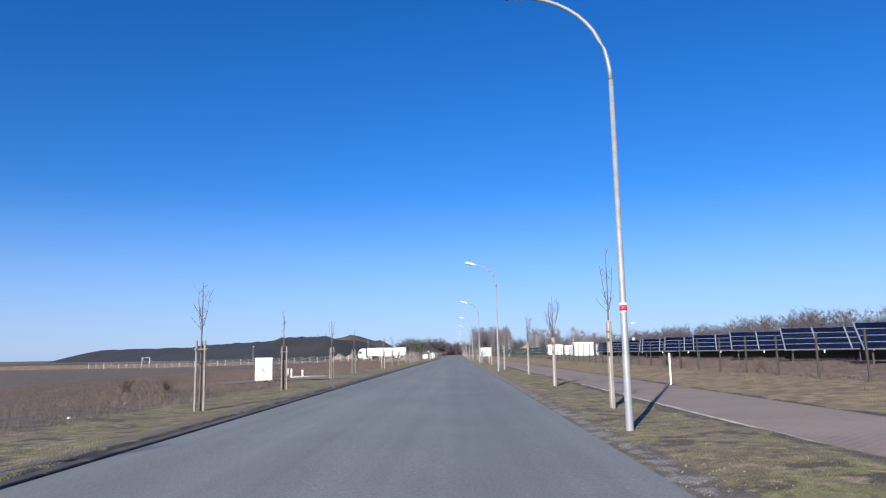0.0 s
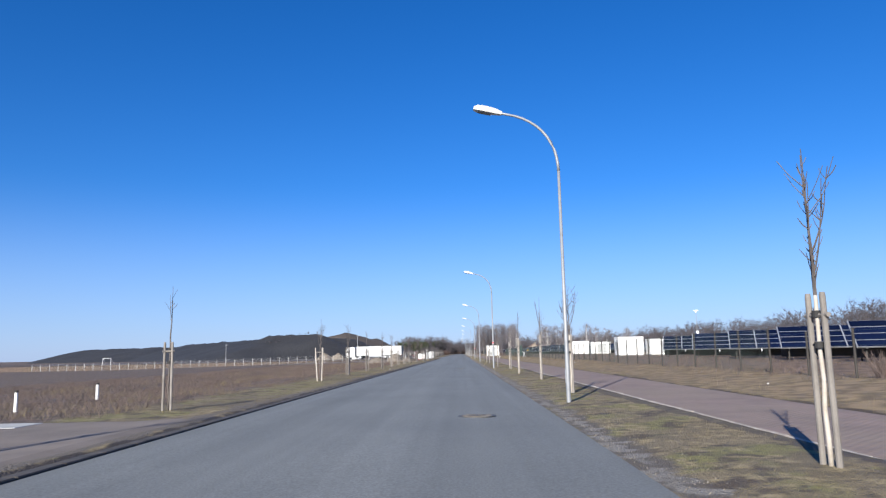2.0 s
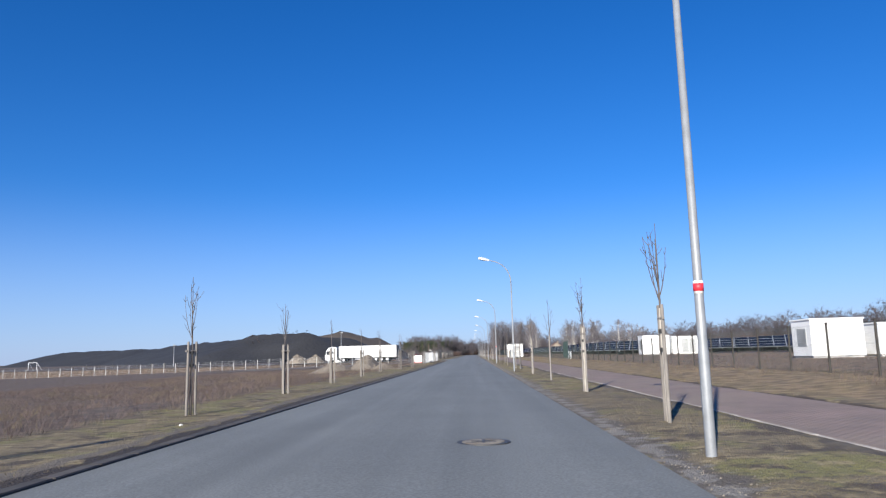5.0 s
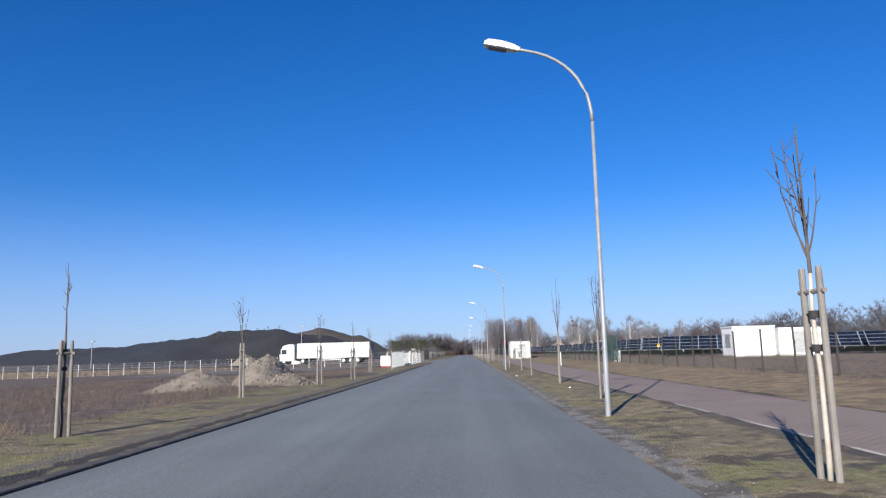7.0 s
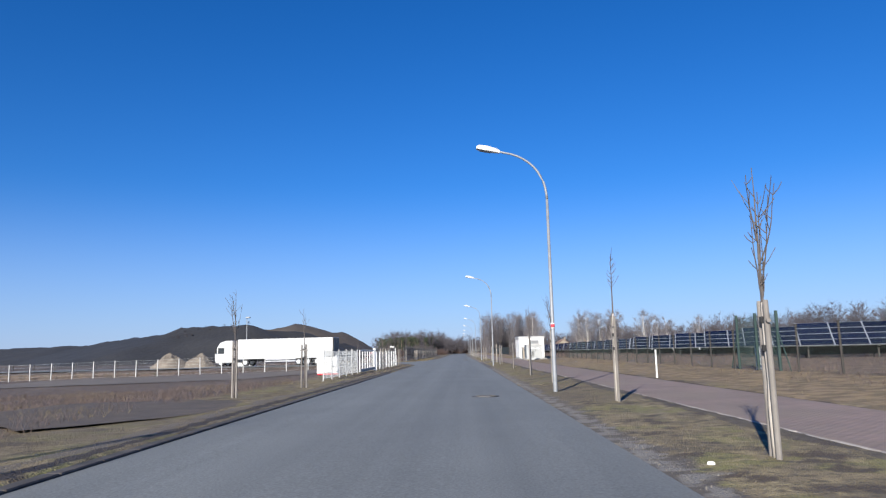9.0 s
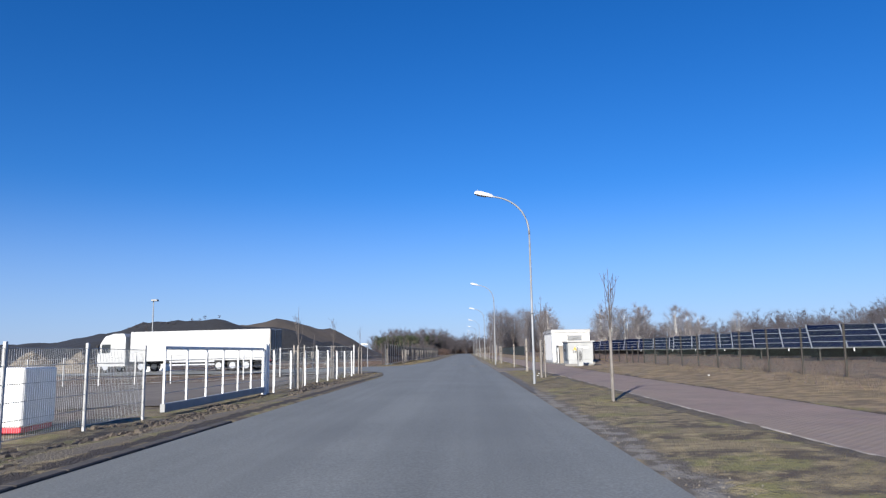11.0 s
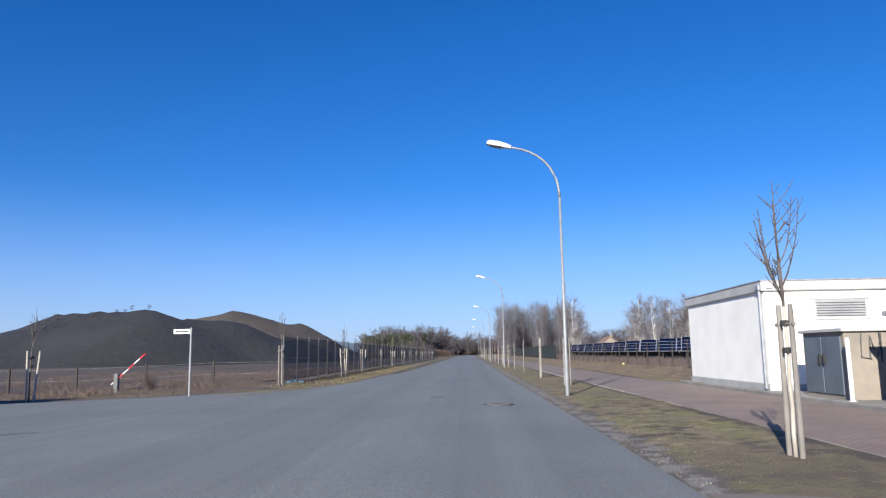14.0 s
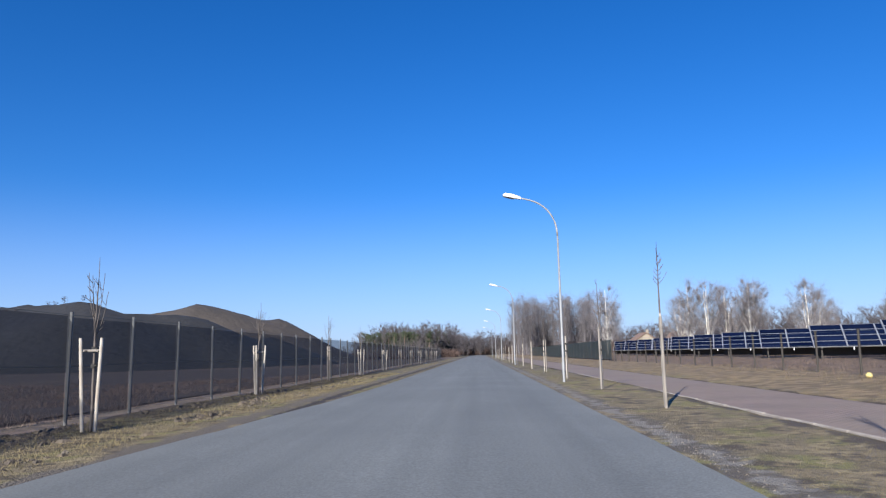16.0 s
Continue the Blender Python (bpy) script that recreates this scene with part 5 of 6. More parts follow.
# ---- far houses ----
def house(x, y, turn, w, wall, label):
    h = thing("house", at(x, y, 0.0, turn), label, "house")
    part("wall", Shape().box(0, 0, 0, w, 7, 2.8).face([(0, 0, 2.8), (w, 0, 2.8), (w / 2, 0, 5.4)]).face([(0, 7, 2.8), (w / 2, 7, 5.4), (w, 7, 2.8)]).mesh("wall", wall), h)
    r = Shape()
    for s in (-1, 1):
        e = w / 2 + s * (w / 2 + 0.5)
        r.face([(e, -0.5, 2.45), (w / 2, -0.5, 5.5), (w / 2, 7.5, 5.5), (e, 7.5, 2.45)])
        r.face([(e, -0.5, 2.3), (e, 7.5, 2.3), (w / 2, 7.5, 5.35), (w / 2, -0.5, 5.35)])
        r.face([(e, -0.5, 2.3), (w / 2, -0.5, 5.35), (w / 2, -0.5, 5.5), (e, -0.5, 2.45)])
    roof = part("roof", r.mesh("roof", HOUSE_ROOF), h, "brown tiled roof")
    part("chimney", Shape().box(w * 0.6, 3, 4, w * 0.6 + 0.6, 3.6, 6.2).mesh("chimney", BEIGE_PLASTER), roof)
    for k in range(2):
        win = part("window", Shape().box(w * (0.2 + 0.4 * k), -0.03, 0.9, w * (0.2 + 0.4 * k) + 1.1, 0.02, 2.1).mesh("window", WHITE_BAND), h)
        part("pane", Shape().box(w * (0.2 + 0.4 * k) + 0.1, -0.04, 1.0, w * (0.2 + 0.4 * k) + 1.0, -0.032, 2.0).mesh("pane", WINDOW_DARK), win)


house(47.5, 432, 8, 3.6, HOUSE_WALL, "far house with an ochre gable and brown roof")
house(37.5, 437, 0, 8, BEIGE_PLASTER, "far low house with a grey-brown roof")


# ---- things beside the road ----
def white_cabinet(x, y):
    c = thing("meter_cabinet", at(x, y, land(x, y), 12), "white free-standing meter cabinet in the weeds", "cabinet")
    part("body", Shape().box(0, 0, 0.1, 1.0, 0.55, 1.35, bevel=0.02).mesh("body", WHITE_METAL), c)
    part("roof", Shape().box(-0.03, -0.03, 1.35, 1.03, 0.58, 1.42, bevel=0.015).mesh("roof", WHITE_METAL), c)
    part("base", Shape().box(0.04, 0.04, -0.2, 0.96, 0.51, 0.1).mesh("base", ROOF_GREY), c)
    for x0 in (0.04, 0.51):
        d = part("door", Shape().box(x0, -0.015, 0.16, x0 + 0.45, 0.002, 1.3, bevel=0.005).mesh("door", WHITE_METAL), c)
        part("latch", Shape().box(x0 + 0.36, -0.04, 0.7, x0 + 0.41, -0.015, 0.8, bevel=0.006).mesh("latch", RUBBER), d)
    scribble("graffiti", c, random.Random(14), 0.15, 0.4, 0.5, 0.6, BLUE_PLASTIC, pose(0, -0.018, 0), 4, 0.014)


white_cabinet(-12.15, 42.2)


def marker_post(x, y, h, label, r=0.05, cap=True, mat=WHITE_STEEL):
    p = thing("marker_post", at(x, y, land(x, y)), label, "post")
    part("shaft", Shape().tube([(0, 0, -0.2), (0, 0, h)], [r, r * 0.9], 10).mesh("shaft", mat), p)
    part("cap", Shape().tube([(0, 0, h), (0, 0, h + 0.06)], [r * 1.25, r * 1.1], 10).mesh("cap", RUBBER if cap else mat), p, "dark cap")
    return p


marker_post(-10.2, 46.3, 0.42, "short white vent pipe on the slab beside the driveway", 0.06, False)
marker_post(-10.95, 46.4, 0.62, "short white marker post with a dark cap beside the driveway", 0.055)
marker_post(-12.6, 52.2, 0.55, "short white marker post with a dark cap", 0.05)
marker_post(7.6, 25.8, 1.1, "thin white marker post beside the footpath", 0.035)
marker_post(7.7, 173.6, 1.1, "thin white marker post beside the footpath", 0.035)
marker_post(-14.5, 60.5, 0.6, "small white post in the field", 0.06)
slab_ = thing("concrete_slab", at(-10.85, 45.9, land(-10, 46.3) - 0.06), "thin pale concrete slab beside the driveway", "slab")
part("slab", Shape().box(0, 0, -0.1, 2.2, 1.0, 0.14, bevel=0.02).mesh("slab", PALE_GREY), slab_)
cabbox = thing("meter_box", at(12.35, 175.0, land(12.3, 175)), "small white meter box by the field gate", "cabinet")
part("body", Shape().box(0, 0, -0.1, 0.55, 0.4, 0.95, bevel=0.02).mesh("body", WHITE_METAL), cabbox)
part("lid", Shape().box(-0.02, -0.02, 0.95, 0.57, 0.42, 1.0, bevel=0.01).mesh("lid", WHITE_METAL), cabbox)


def triangle_sign(x, y, z):
    s = thing("warning_sign", at(x, y, z, 0), "yellow triangular warning sign on the wire fence", "sign")
    part("plate", Shape().box(-0.12, -0.01, -0.1, 0.12, 0.0, -0.08).face([(-0.13, -0.012, -0.1), (0.13, -0.012, -0.1), (0, -0.012, 0.14)]).face([(-0.13, 0.0, -0.1), (0, 0.0, 0.14), (0.13, 0.0, -0.1)]).mesh("plate", YELLOW_PAINT), s)
    part("symbol", Shape().box(-0.015, -0.018, -0.06, 0.015, -0.013, 0.06).mesh("symbol", BLACK_PAINT), s)


triangle_sign(12.02, 159.5, land(12, 160) + 1.25)


def weather_mast(x, y):
    m = thing("weather_mast", at(x, y, 0.4), "thin white mast with a camera head above the panels", "mast")
    part("pole", Shape().tube([(0, 0, -0.3), (0, 0, 5.6)], [0.045, 0.03], 10).mesh("pole", GALVANISED), m)
    part("head", Shape().box(-0.28, -0.18, 5.6, 0.28, 0.18, 5.72, bevel=0.03).tube([(0, 0, 5.4), (0, 0, 5.62)], [0.06, 0.14], 10).mesh("head", WHITE_METAL), m)
    part("junction_box", Shape().box(-0.14, -0.2, 2.6, 0.14, -0.04, 3.05, bevel=0.02).mesh("junction_box", WHITE_METAL), m)


weather_mast(30.6, 124.6)


def yard_light(x, y, h):
    m = thing("floodlight_mast", at(x, y, land(x, y)), "grey floodlight mast in the yard", "lamp post", "floodlights of the yard")
    part("pole", Shape().tube([(0, 0, -0.3), (0, 0, h)], [0.09, 0.05], 10).mesh("pole", GALVANISED), m)
    part("floodlight", Shape().box(-0.1, -0.4, h - 0.05, 0.5, 0.1, h + 0.12, bevel=0.03).mesh("floodlight", GREY_METAL), m, "dark grey floodlight")


yard_light(-30.9, 247.0, 7.1)
yard_light(-71, 247.5, 5.2)


def booth(x, y):
    b = thing("site_booth", at(x, y, land(x, y) - 0.1, 8), "small white site booth with an orange roof band", "booth")
    part("body", Shape().box(0, 0, 0, 2.75, 2.0, 2.2, bevel=0.02).mesh("body", WHITE_METAL), b)
    part("roof_band", Shape().box(-0.06, -0.06, 2.2, 2.81, 2.06, 2.46, bevel=0.02).mesh("roof_band", ORANGE_PAINT), b, "orange band")
    part("door", Shape().box(1.35, -0.03, 0.1, 2.1, 0.003, 2.0, bevel=0.01).mesh("door", PALE_GREY), b)


booth(-33.4, 249.6)
skip = thing("waste_container", at(-9.2, 190, land(-9.2, 190) + 0.03, 5), "white waste container with a red base", "container")
part("body", Shape().box(0, 0, 0.1, 1.3, 1.2, 1.15, bevel=0.03).mesh("body", WHITE_METAL), skip)
part("base", Shape().box(0.02, 0.02, 0, 1.28, 1.18, 0.1, bevel=0.02).mesh("base", RED_BAND), skip, "red base")


def goal(x, y):
    g = thing("football_goal", at(x, y, land(x, y) - 0.05, -35), "white football goal in the field", "goal")
    for px_ in (0, 5.0):
        part("post", Shape().tube([(px_, 0, 0), (px_, 0, 2.1)], [0.06, 0.06], 8).mesh("post", WHITE_STEEL), g)
        part("stay", Shape().tube([(px_, 0, 2.1), (px_, 1.4, 0)], [0.03, 0.03], 6).mesh("stay", WHITE_STEEL), g)
    part("crossbar", Shape().tube([(-0.06, 0, 2.1), (5.06, 0, 2.1)], [0.06, 0.06], 8).mesh("crossbar", WHITE_STEEL), g)


goal(-118, 266)


def street_sign(x, y):
    s = thing("street_sign", at(x, y, land(x, y)), "white street name plate on a thin grey post", "sign")
    part("post", Shape().tube([(0, 0, -0.3), (0, 0, 2.36), (0, 0, 2.38)], [0.035, 0.035, 0.01], 10).mesh("post", GALVANISED), s)
    p = part("plate", Shape().box(-0.62, -0.012, 2.16, -0.04, 0.012, 2.32, bevel=0.004).mesh("plate", WHITE_BAND), s, "white name plate")
    part("lettering_bar", Shape().box(-0.54, -0.016, 2.21, -0.12, -0.0125, 2.27).mesh("lettering_bar", BLACK_PAINT), p)


street_sign(-9.75, 248.2)


def boom(x, y, turn, lean):
    b = thing("boom_barrier", at(x, y, land(x, y), turn), "raised red and white barrier pole at the field entrance", "barrier", "barrier poles")
    part("stand", Shape().box(-0.09, -0.09, -0.1, 0.09, 0.09, 0.8, bevel=0.012).mesh("stand", NET_POST), b)
    L, a = 1.6, radians(lean)
    pt = lambda s: (s * math.cos(a), 0, 0.55 + s * math.sin(a))
    for k in range(6):
        s0, s1 = -0.3 + (L + 0.3) * k / 6, -0.3 + (L + 0.3) * (k + 1) / 6
        part("segment", Shape().tube([pt(s0), pt(s1)], [0.027, 0.025], 8).mesh("segment", RED_BAND if k % 2 else WHITE_STEEL), b)


boom(-14.8, 253.2, 0, 42)

# ---- heaps of soil ----
def mound(name, x, y, w, d, h, seed, mat, label):
    n = 26
    s = Shape()
    co = []
    for j in range(n + 1):
        for i in range(n + 1):
            u, v = i / n * 2 - 1, j / n * 2 - 1
            q = math.hypot(u, v)
            z = h * max(0.0, 1 - q ** 1.3) + (0.28 * h * noise.noise((u * 2.3 + seed, v * 2.3, seed)) + 0.16 * h * noise.noise((u * 6 + seed, v * 6, 2)) + 0.08 * h * noise.noise((u * 14, v * 14, seed))) * max(0, 1 - q)
            co.append((u * w, v * d, z - 0.06))
    s.v = co
    s.f = [(j * (n + 1) + i, j * (n + 1) + i + 1, (j + 1) * (n + 1) + i + 1, (j + 1) * (n + 1) + i) for j in range(n) for i in range(n)]
    s.mi = [0] * len(s.f)
    m = thing(name, at(x, y, land(x, y)), label, "heap", "heaps of dug soil")
    rg = random.Random(seed)
    part("soil", s.mesh("soil", mat, smooth=False), m)
    clod = Shape()
    for _ in range(420):
        a, r = rg.uniform(0, 6.28), rg.random() ** 0.6 * 1.12
        px_, py_ = math.cos(a) * r * w, math.sin(a) * r * d
        k = rg.uniform(0.012, 0.035) if rg.random() < 0.95 else rg.uniform(0.04, 0.075)
        z = h * max(0.0, 1 - r ** 1.3) * 0.98
        clod.box(px_ - k, py_ - k * 0.8, z - k * 0.6, px_ + k, py_ + k, z + k * 0.6, m=pose(px_, py_, z, rg.uniform(0, 90), rg.uniform(0, 90), rg.uniform(0, 90)) @ pose(-px_, -py_, -z), bevel=k * 0.2)
    tagged(part("loose_soil", clod.mesh("loose_soil", mat), m), kind="stuff")
    return m


mound("soil_heap", -10.9, 152.8, 1.8, 3.6, 1.5, 3, SAND, "heap of sandy soil with clods in rough grass")
mound("soil_heap", -13.8, 150.6, 2.4, 2.6, 0.95, 8, SAND, "lower heap of sandy soil among weeds")
mound("soil_heap", -8.7, 148.6, 1.3, 1.6, 0.55, 9, SAND, "small spill of sandy soil with clods by the verge")
mound("sand_heap", -40, 242.5, 2.9, 3.0, 2.1, 5, SAND, "pale sand heap behind the boundary fence")
mound("sand_heap", -36.4, 243.5, 2.7, 2.8, 2.0, 6, SAND, "pale sand heap behind the boundary fence")
mound("earth_heap", -1.0, 640, 7, 4, 1.8, 7, GRAVEL, "pale rubble heap at the end of the road")
puddle = thing("soil_patch", at(-9.0, 163.0, land(-8.0, 163.0) + 0.04), "dark wet soil patch beside the verge", "soil", kind="structure")
pt_ = Shape()
ring = [(3.2 * (1 + 0.25 * noise.noise((math.cos(a) * 2, math.sin(a) * 2, 3))) * math.cos(a), 4.2 * (1 + 0.3 * noise.noise((math.cos(a) * 2, math.sin(a) * 2, 7))) * math.sin(a), 0) for a in np.linspace(0, 2 * math.pi, 28)[:-1]]
for p, q in zip(ring, ring[1:] + ring[:1]):
    pt_.face([(0, 0, 0.02), p, q])
part("wet_soil", pt_.mesh("wet_soil", DARK_SOIL), puddle)


# ---- the lorry in the side road ----
def lorry(x, y, heading):
    t = thing("lorry", at(x, y, 0.0, heading), "white articulated lorry with a box trailer", "lorry")
    # local x points ahead, the rear stands at 0
    part("trailer_box", Shape().box(0, -1.25, 0.95, 13.5, 1.25, 3.62, bevel=0.03).mesh("trailer_box", TRAILER_WHITE), t, "plain white trailer box")
    rear = part("rear_doors", Shape().box(-0.05, -1.2, 1.0, 0.0, 1.2, 3.56, bevel=0.01).mesh("rear_doors", BEIGE_PLASTER), t, "dirty beige rear doors")
    for s in (-0.75, -0.25, 0.25, 0.75):
        part("lock_rod", Shape().tube([(-0.075, s, 1.05), (-0.075, s, 3.5)], [0.02, 0.02], 6).mesh("lock_rod", ALUMINIUM), rear)
    part("chassis", Shape().box(0.1, -0.5, 0.7, 13.2, 0.5, 0.95).mesh("chassis", RUBBER), t, "black chassis")
    part("underrun_bar", Shape().box(0.0, -1.15, 0.5, 0.12, 1.15, 0.64, bevel=0.01).mesh("underrun_bar", GREY_METAL), t)
    for s in (-0.95, 0.95):
        part("tail_lamp", Shape().box(-0.04, s - 0.2, 0.82, 0.04, s + 0.2, 0.98, bevel=0.01).mesh("tail_lamp", TAIL_RED), t, "red tail lamp")
        part("side_guard", Shape().box(5.2, s * 1.26 - 0.02, 0.55, 9.6, s * 1.26 + 0.02, 0.68).box(5.2, s * 1.26 - 0.02, 0.82, 9.6, s * 1.26 + 0.02, 0.95).mesh("side_guard", ALUMINIUM), t)
    tyre = Shape().tube([(0, -0.15, 0), (0, -0.12, 0), (0, 0.12, 0), (0, 0.15, 0)], [0.44, 0.5, 0.5, 0.44], 22).mesh("tyre", RUBBER, smooth=True)
    rim = Shape().tube([(0, -0.165, 0), (0, 0.165, 0)], [0.28, 0.28], 16).mesh("rim", ALUMINIUM)
    for wx in (2.2, 3.5, 4.8, 12.4, 16.0):
        for s in (-1.05, 1.05):
            w = part("wheel", tyre, t, "black tyre", pose(wx, s, 0.5))
            part("rim", rim, w, "grey metal rim")
    cab = Shape()
    prof = [(14.0, 0.55), (16.75, 0.55), (16.85, 1.6), (16.55, 2.6), (16.1, 3.25), (15.2, 3.5), (14.2, 3.5), (14.0, 3.2)]
    for s in (-1.22, 1.22):
        pts = [(px_, s, pz) for px_, pz in prof]
        cab.face(pts if s < 0 else pts[::-1])
    for (x0, z0), (x1, z1) in zip(prof, prof[1:] + prof[:1]):
        cab.face([(x0, -1.22, z0), (x0, 1.22, z0), (x1, 1.22, z1), (x1, -1.22, z1)])
    c = part("cab", cab.mesh("cab", TRAILER_WHITE), t, "white driver's cab")
    part("windscreen", Shape().face([(16.86, -1.1, 1.72), (16.86, 1.1, 1.72), (16.6, 1.05, 2.65), (16.6, -1.05, 2.65)]).mesh("windscreen", WINDOW_DARK), c)
    for s in (-1, 1):
        part("side_window", Shape().box(15.5, s * 1.225 - 0.012, 1.75, 16.4, s * 1.225 + 0.012, 2.55, bevel=0.004).mesh("side_window", WINDOW_DARK), c)
        part("mirror", Shape().box(16.6, s * 1.42 - 0.1, 1.8, 16.75, s * 1.42 + 0.1, 2.5, bevel=0.03).mesh("mirror", RUBBER), c)
    part("fuel_tank", Shape().tube([(13.0, -1.0, 0.75), (14.4, -1.0, 0.75)], [0.3, 0.3], 14).mesh("fuel_tank", ALUMINIUM), t)


lorry(-16.9, 240.6, 180 - 9)


# ---- covers, litter ----
def manhole(x, y):
    m = thing("manhole_cover", at(x, y, 0.03), "round cast iron manhole cover set in the asphalt", "manhole", "manhole covers")
    part("ring", Shape().tube([(0, 0, -0.1), (0, 0, 0.012)], [0.39, 0.385], 32).mesh("ring", CAST_IRON), m)
    lid = part("lid", Shape().tube([(0, 0, 0.0), (0, 0, 0.017)], [0.31, 0.305], 32).mesh("lid", GRAVEL), m, "concrete filled lid")
    rib = Shape().box(-0.02, -0.2, 0.017, 0.02, 0.2, 0.021).mesh("rib", CAST_IRON)
    for a in (0, 60, 120):
        part("rib", rib, lid, m=pose(0, 0, a * 0.00001, 0, 0, a))
    return m


first = manhole(0.04, 90.4)
for x, y in ((0.4, 46.6), (0.6, 165.3), (0.6, 242.0)):
    copy_thing(first, at(x, y, 0.03))
drain = thing("drain_grate", at(-1.07, 245.0, 0.052), "small iron drain grate in the asphalt", "drain")
part("frame", Shape().box(-0.2, -0.12, -0.05, 0.2, 0.12, 0.006).mesh("frame", CAST_IRON), drain)
blue = thing("plastic_bag", at(-8.9, 259.6, land(-8.9, 259.6)), "crumpled blue plastic sheet by the fence", "litter")
bl = Shape()
rg = random.Random(9)
folds = [[Vector((-0.5 + i * 0.1, -0.16 + j * 0.11, 0.02 + 0.2 * rg.random() ** 1.5 * (1 - abs(i - 5) / 6))) for i in range(11)] for j in range(4)]
for j in range(3):
    for i in range(10):
        bl.face([folds[j][i], folds[j][i + 1], folds[j + 1][i + 1], folds[j + 1][i]])
for i in range(10):
    for row_ in (folds[0], folds[3]):
        bl.face([row_[i], row_[i + 1], Vector((row_[i + 1].x, row_[i + 1].y, -0.02)), Vector((row_[i].x, row_[i].y, -0.02))])
part("sheet", bl.mesh("sheet", BLUE_PLASTIC), blue)
YELLOW_BAG = material("faded_yellow_plastic", (0.55, 0.46, 0.2), rough=0.5, bump=0.05)
rag = thing("yellow_bag", at(11.2, 277.0, land(11.2, 277)), "faded yellow plastic bag caught in the grass", "litter")
part("bag", Shape().box(-0.09, -0.08, 0, 0.1, 0.07, 0.17, bevel=0.05).mesh("bag", YELLOW_BAG), rag)
for k, (x, y) in enumerate(((3.9, 216.6), (3.6, 214.2), (9.4, 54), (3.4, 138.5), (2.6, 152.7), (10.2, 96), (-6.1, 94.6), (-7.4, 150.4), (9.8, 207), (5.2, 60.5), (10.6, 36), (-9, 16), (-10.5, 22))):
    c = thing("litter_scrap", at(x, y, land(x, y) + 0.01, 40 * k), "pale scrap of litter in the grass", "litter", "scraps in the verge")
    part("scrap", Shape().box(-0.04, -0.025, -0.02, 0.04, 0.025, 0.022, bevel=0.012).mesh("scrap", WHITE_BAND), c)

# ---- grass and weeds ----
rs_ = np.random.RandomState(4)


def blades(name, n, xr, yr, h0, h1, width, mat, label, keep, patch=0.0):
    """Thin upright blades, each one triangle."""
    x, y = rs_.uniform(*xr, n), rs_.uniform(*yr, n)
    ok = np.array([keep(a, b) and (not patch or noise.noise((a * 0.35, b * 0.35, 11)) + 0.5 * noise.noise((a * 1.3, b * 1.3, 5)) > patch) for a, b in zip(x, y)])
    x, y = x[ok], y[ok]
    z = np.array([land(a, b) for a, b in zip(x, y)]) - 0.015
    n = len(x)
    h = rs_.uniform(h0, h1, n)
    a = rs_.uniform(0, 6.283, n)
    w = rs_.uniform(0.6, 1.3, n) * width
    lean = rs_.normal(0, 0.65, (n, 2)) * h[:, None]
    co = np.empty((n, 3, 3), dtype=np.float32)
    co[:, 0] = np.stack([x - np.cos(a) * w, y - np.sin(a) * w, z], 1)
    co[:, 1] = np.stack([x + np.cos(a) * w, y + np.sin(a) * w, z], 1)
    co[:, 2] = np.stack([x + lean[:, 0], y + lean[:, 1], z + h], 1)
    thing(name, at(0, 0), label, "grass", kind="stuff", me=tri_mesh(name, co.reshape(-1, 3), np.arange(n * 3).reshape(-1, 3), mat))


def off_road(x, y):
    return (x < road_left(y) - 0.35 or x > road_right(y) + 0.4) and not (4.5 < x < 7.5) and not (x < -5 and 229 < y < 250) and not (2 < x < 13.5 and 224 < y < 231) \
        and not (7 < x < 13 and 230 < y < 251) and not (x < -7.1 and 181 < y < 231) and not (-14 < x < -4 and 40 < y < 48)


blades("verge_grass", 260000, (2.4, 4.6), (2, 290), 0.012, 0.04, 0.0032, BLADE, "short dry grass of the verge", off_road, -0.3)
blades("verge_grass", 260000, (-9.0, -4.9), (2, 290), 0.012, 0.045, 0.0032, BLADE, "short dry grass beside the road", off_road, -0.3)
blades("meadow_grass", 260000, (7.4, 14), (5, 300), 0.02, 0.08, 0.0032, BLADE, "dry tufted grass beside the footpath", off_road, -0.2)
blades("weeds", 330000, (-34, -8.2), (10, 190), 0.05, 0.3, 0.0055, BLADE_DULL, "brown dead weeds in the fallow field", off_road, -0.25)
blades("tall_weeds", 90000, (10, 26), (10, 300), 0.08, 0.36, 0.008, BLADE_DULL, "brown dead weeds round the fence", off_road, 0.05)


blades("straw_weeds", 90000, (-26, -8.0), (12, 182), 0.08, 0.34, 0.005, BLADE, "straw-coloured dead grass in clumps", off_road, 0.22)
blades("verge_clumps", 70000, (2.7, 4.5), (2, 290), 0.03, 0.075, 0.003, BLADE, "coarse dry tufts in the verge", off_road, 0.2)
blades("verge_clumps", 70000, (-8.6, -5.4), (2, 290), 0.03, 0.085, 0.003, BLADE, "coarse dry tufts between kerb and field", off_road, 0.15)
blades("weeds", 90000, (-36, -9.8), (249, 300), 0.08, 0.32, 0.009, BLADE_DULL, "brown dead weeds behind the screened fence", off_road, -0.05)
blades("verge_tufts", 20000, (-26, -7.4), (247.5, 257), 0.03, 0.11, 0.005, BLADE, "straw tufts along the far edge of the side road", lambda x, y: True, -0.1)
blades("verge_tufts", 26000, (-9.0, -6.0), (255, 305), 0.03, 0.1, 0.006, BLADE, "straw tufts before the screened fence", off_road, 0.0)


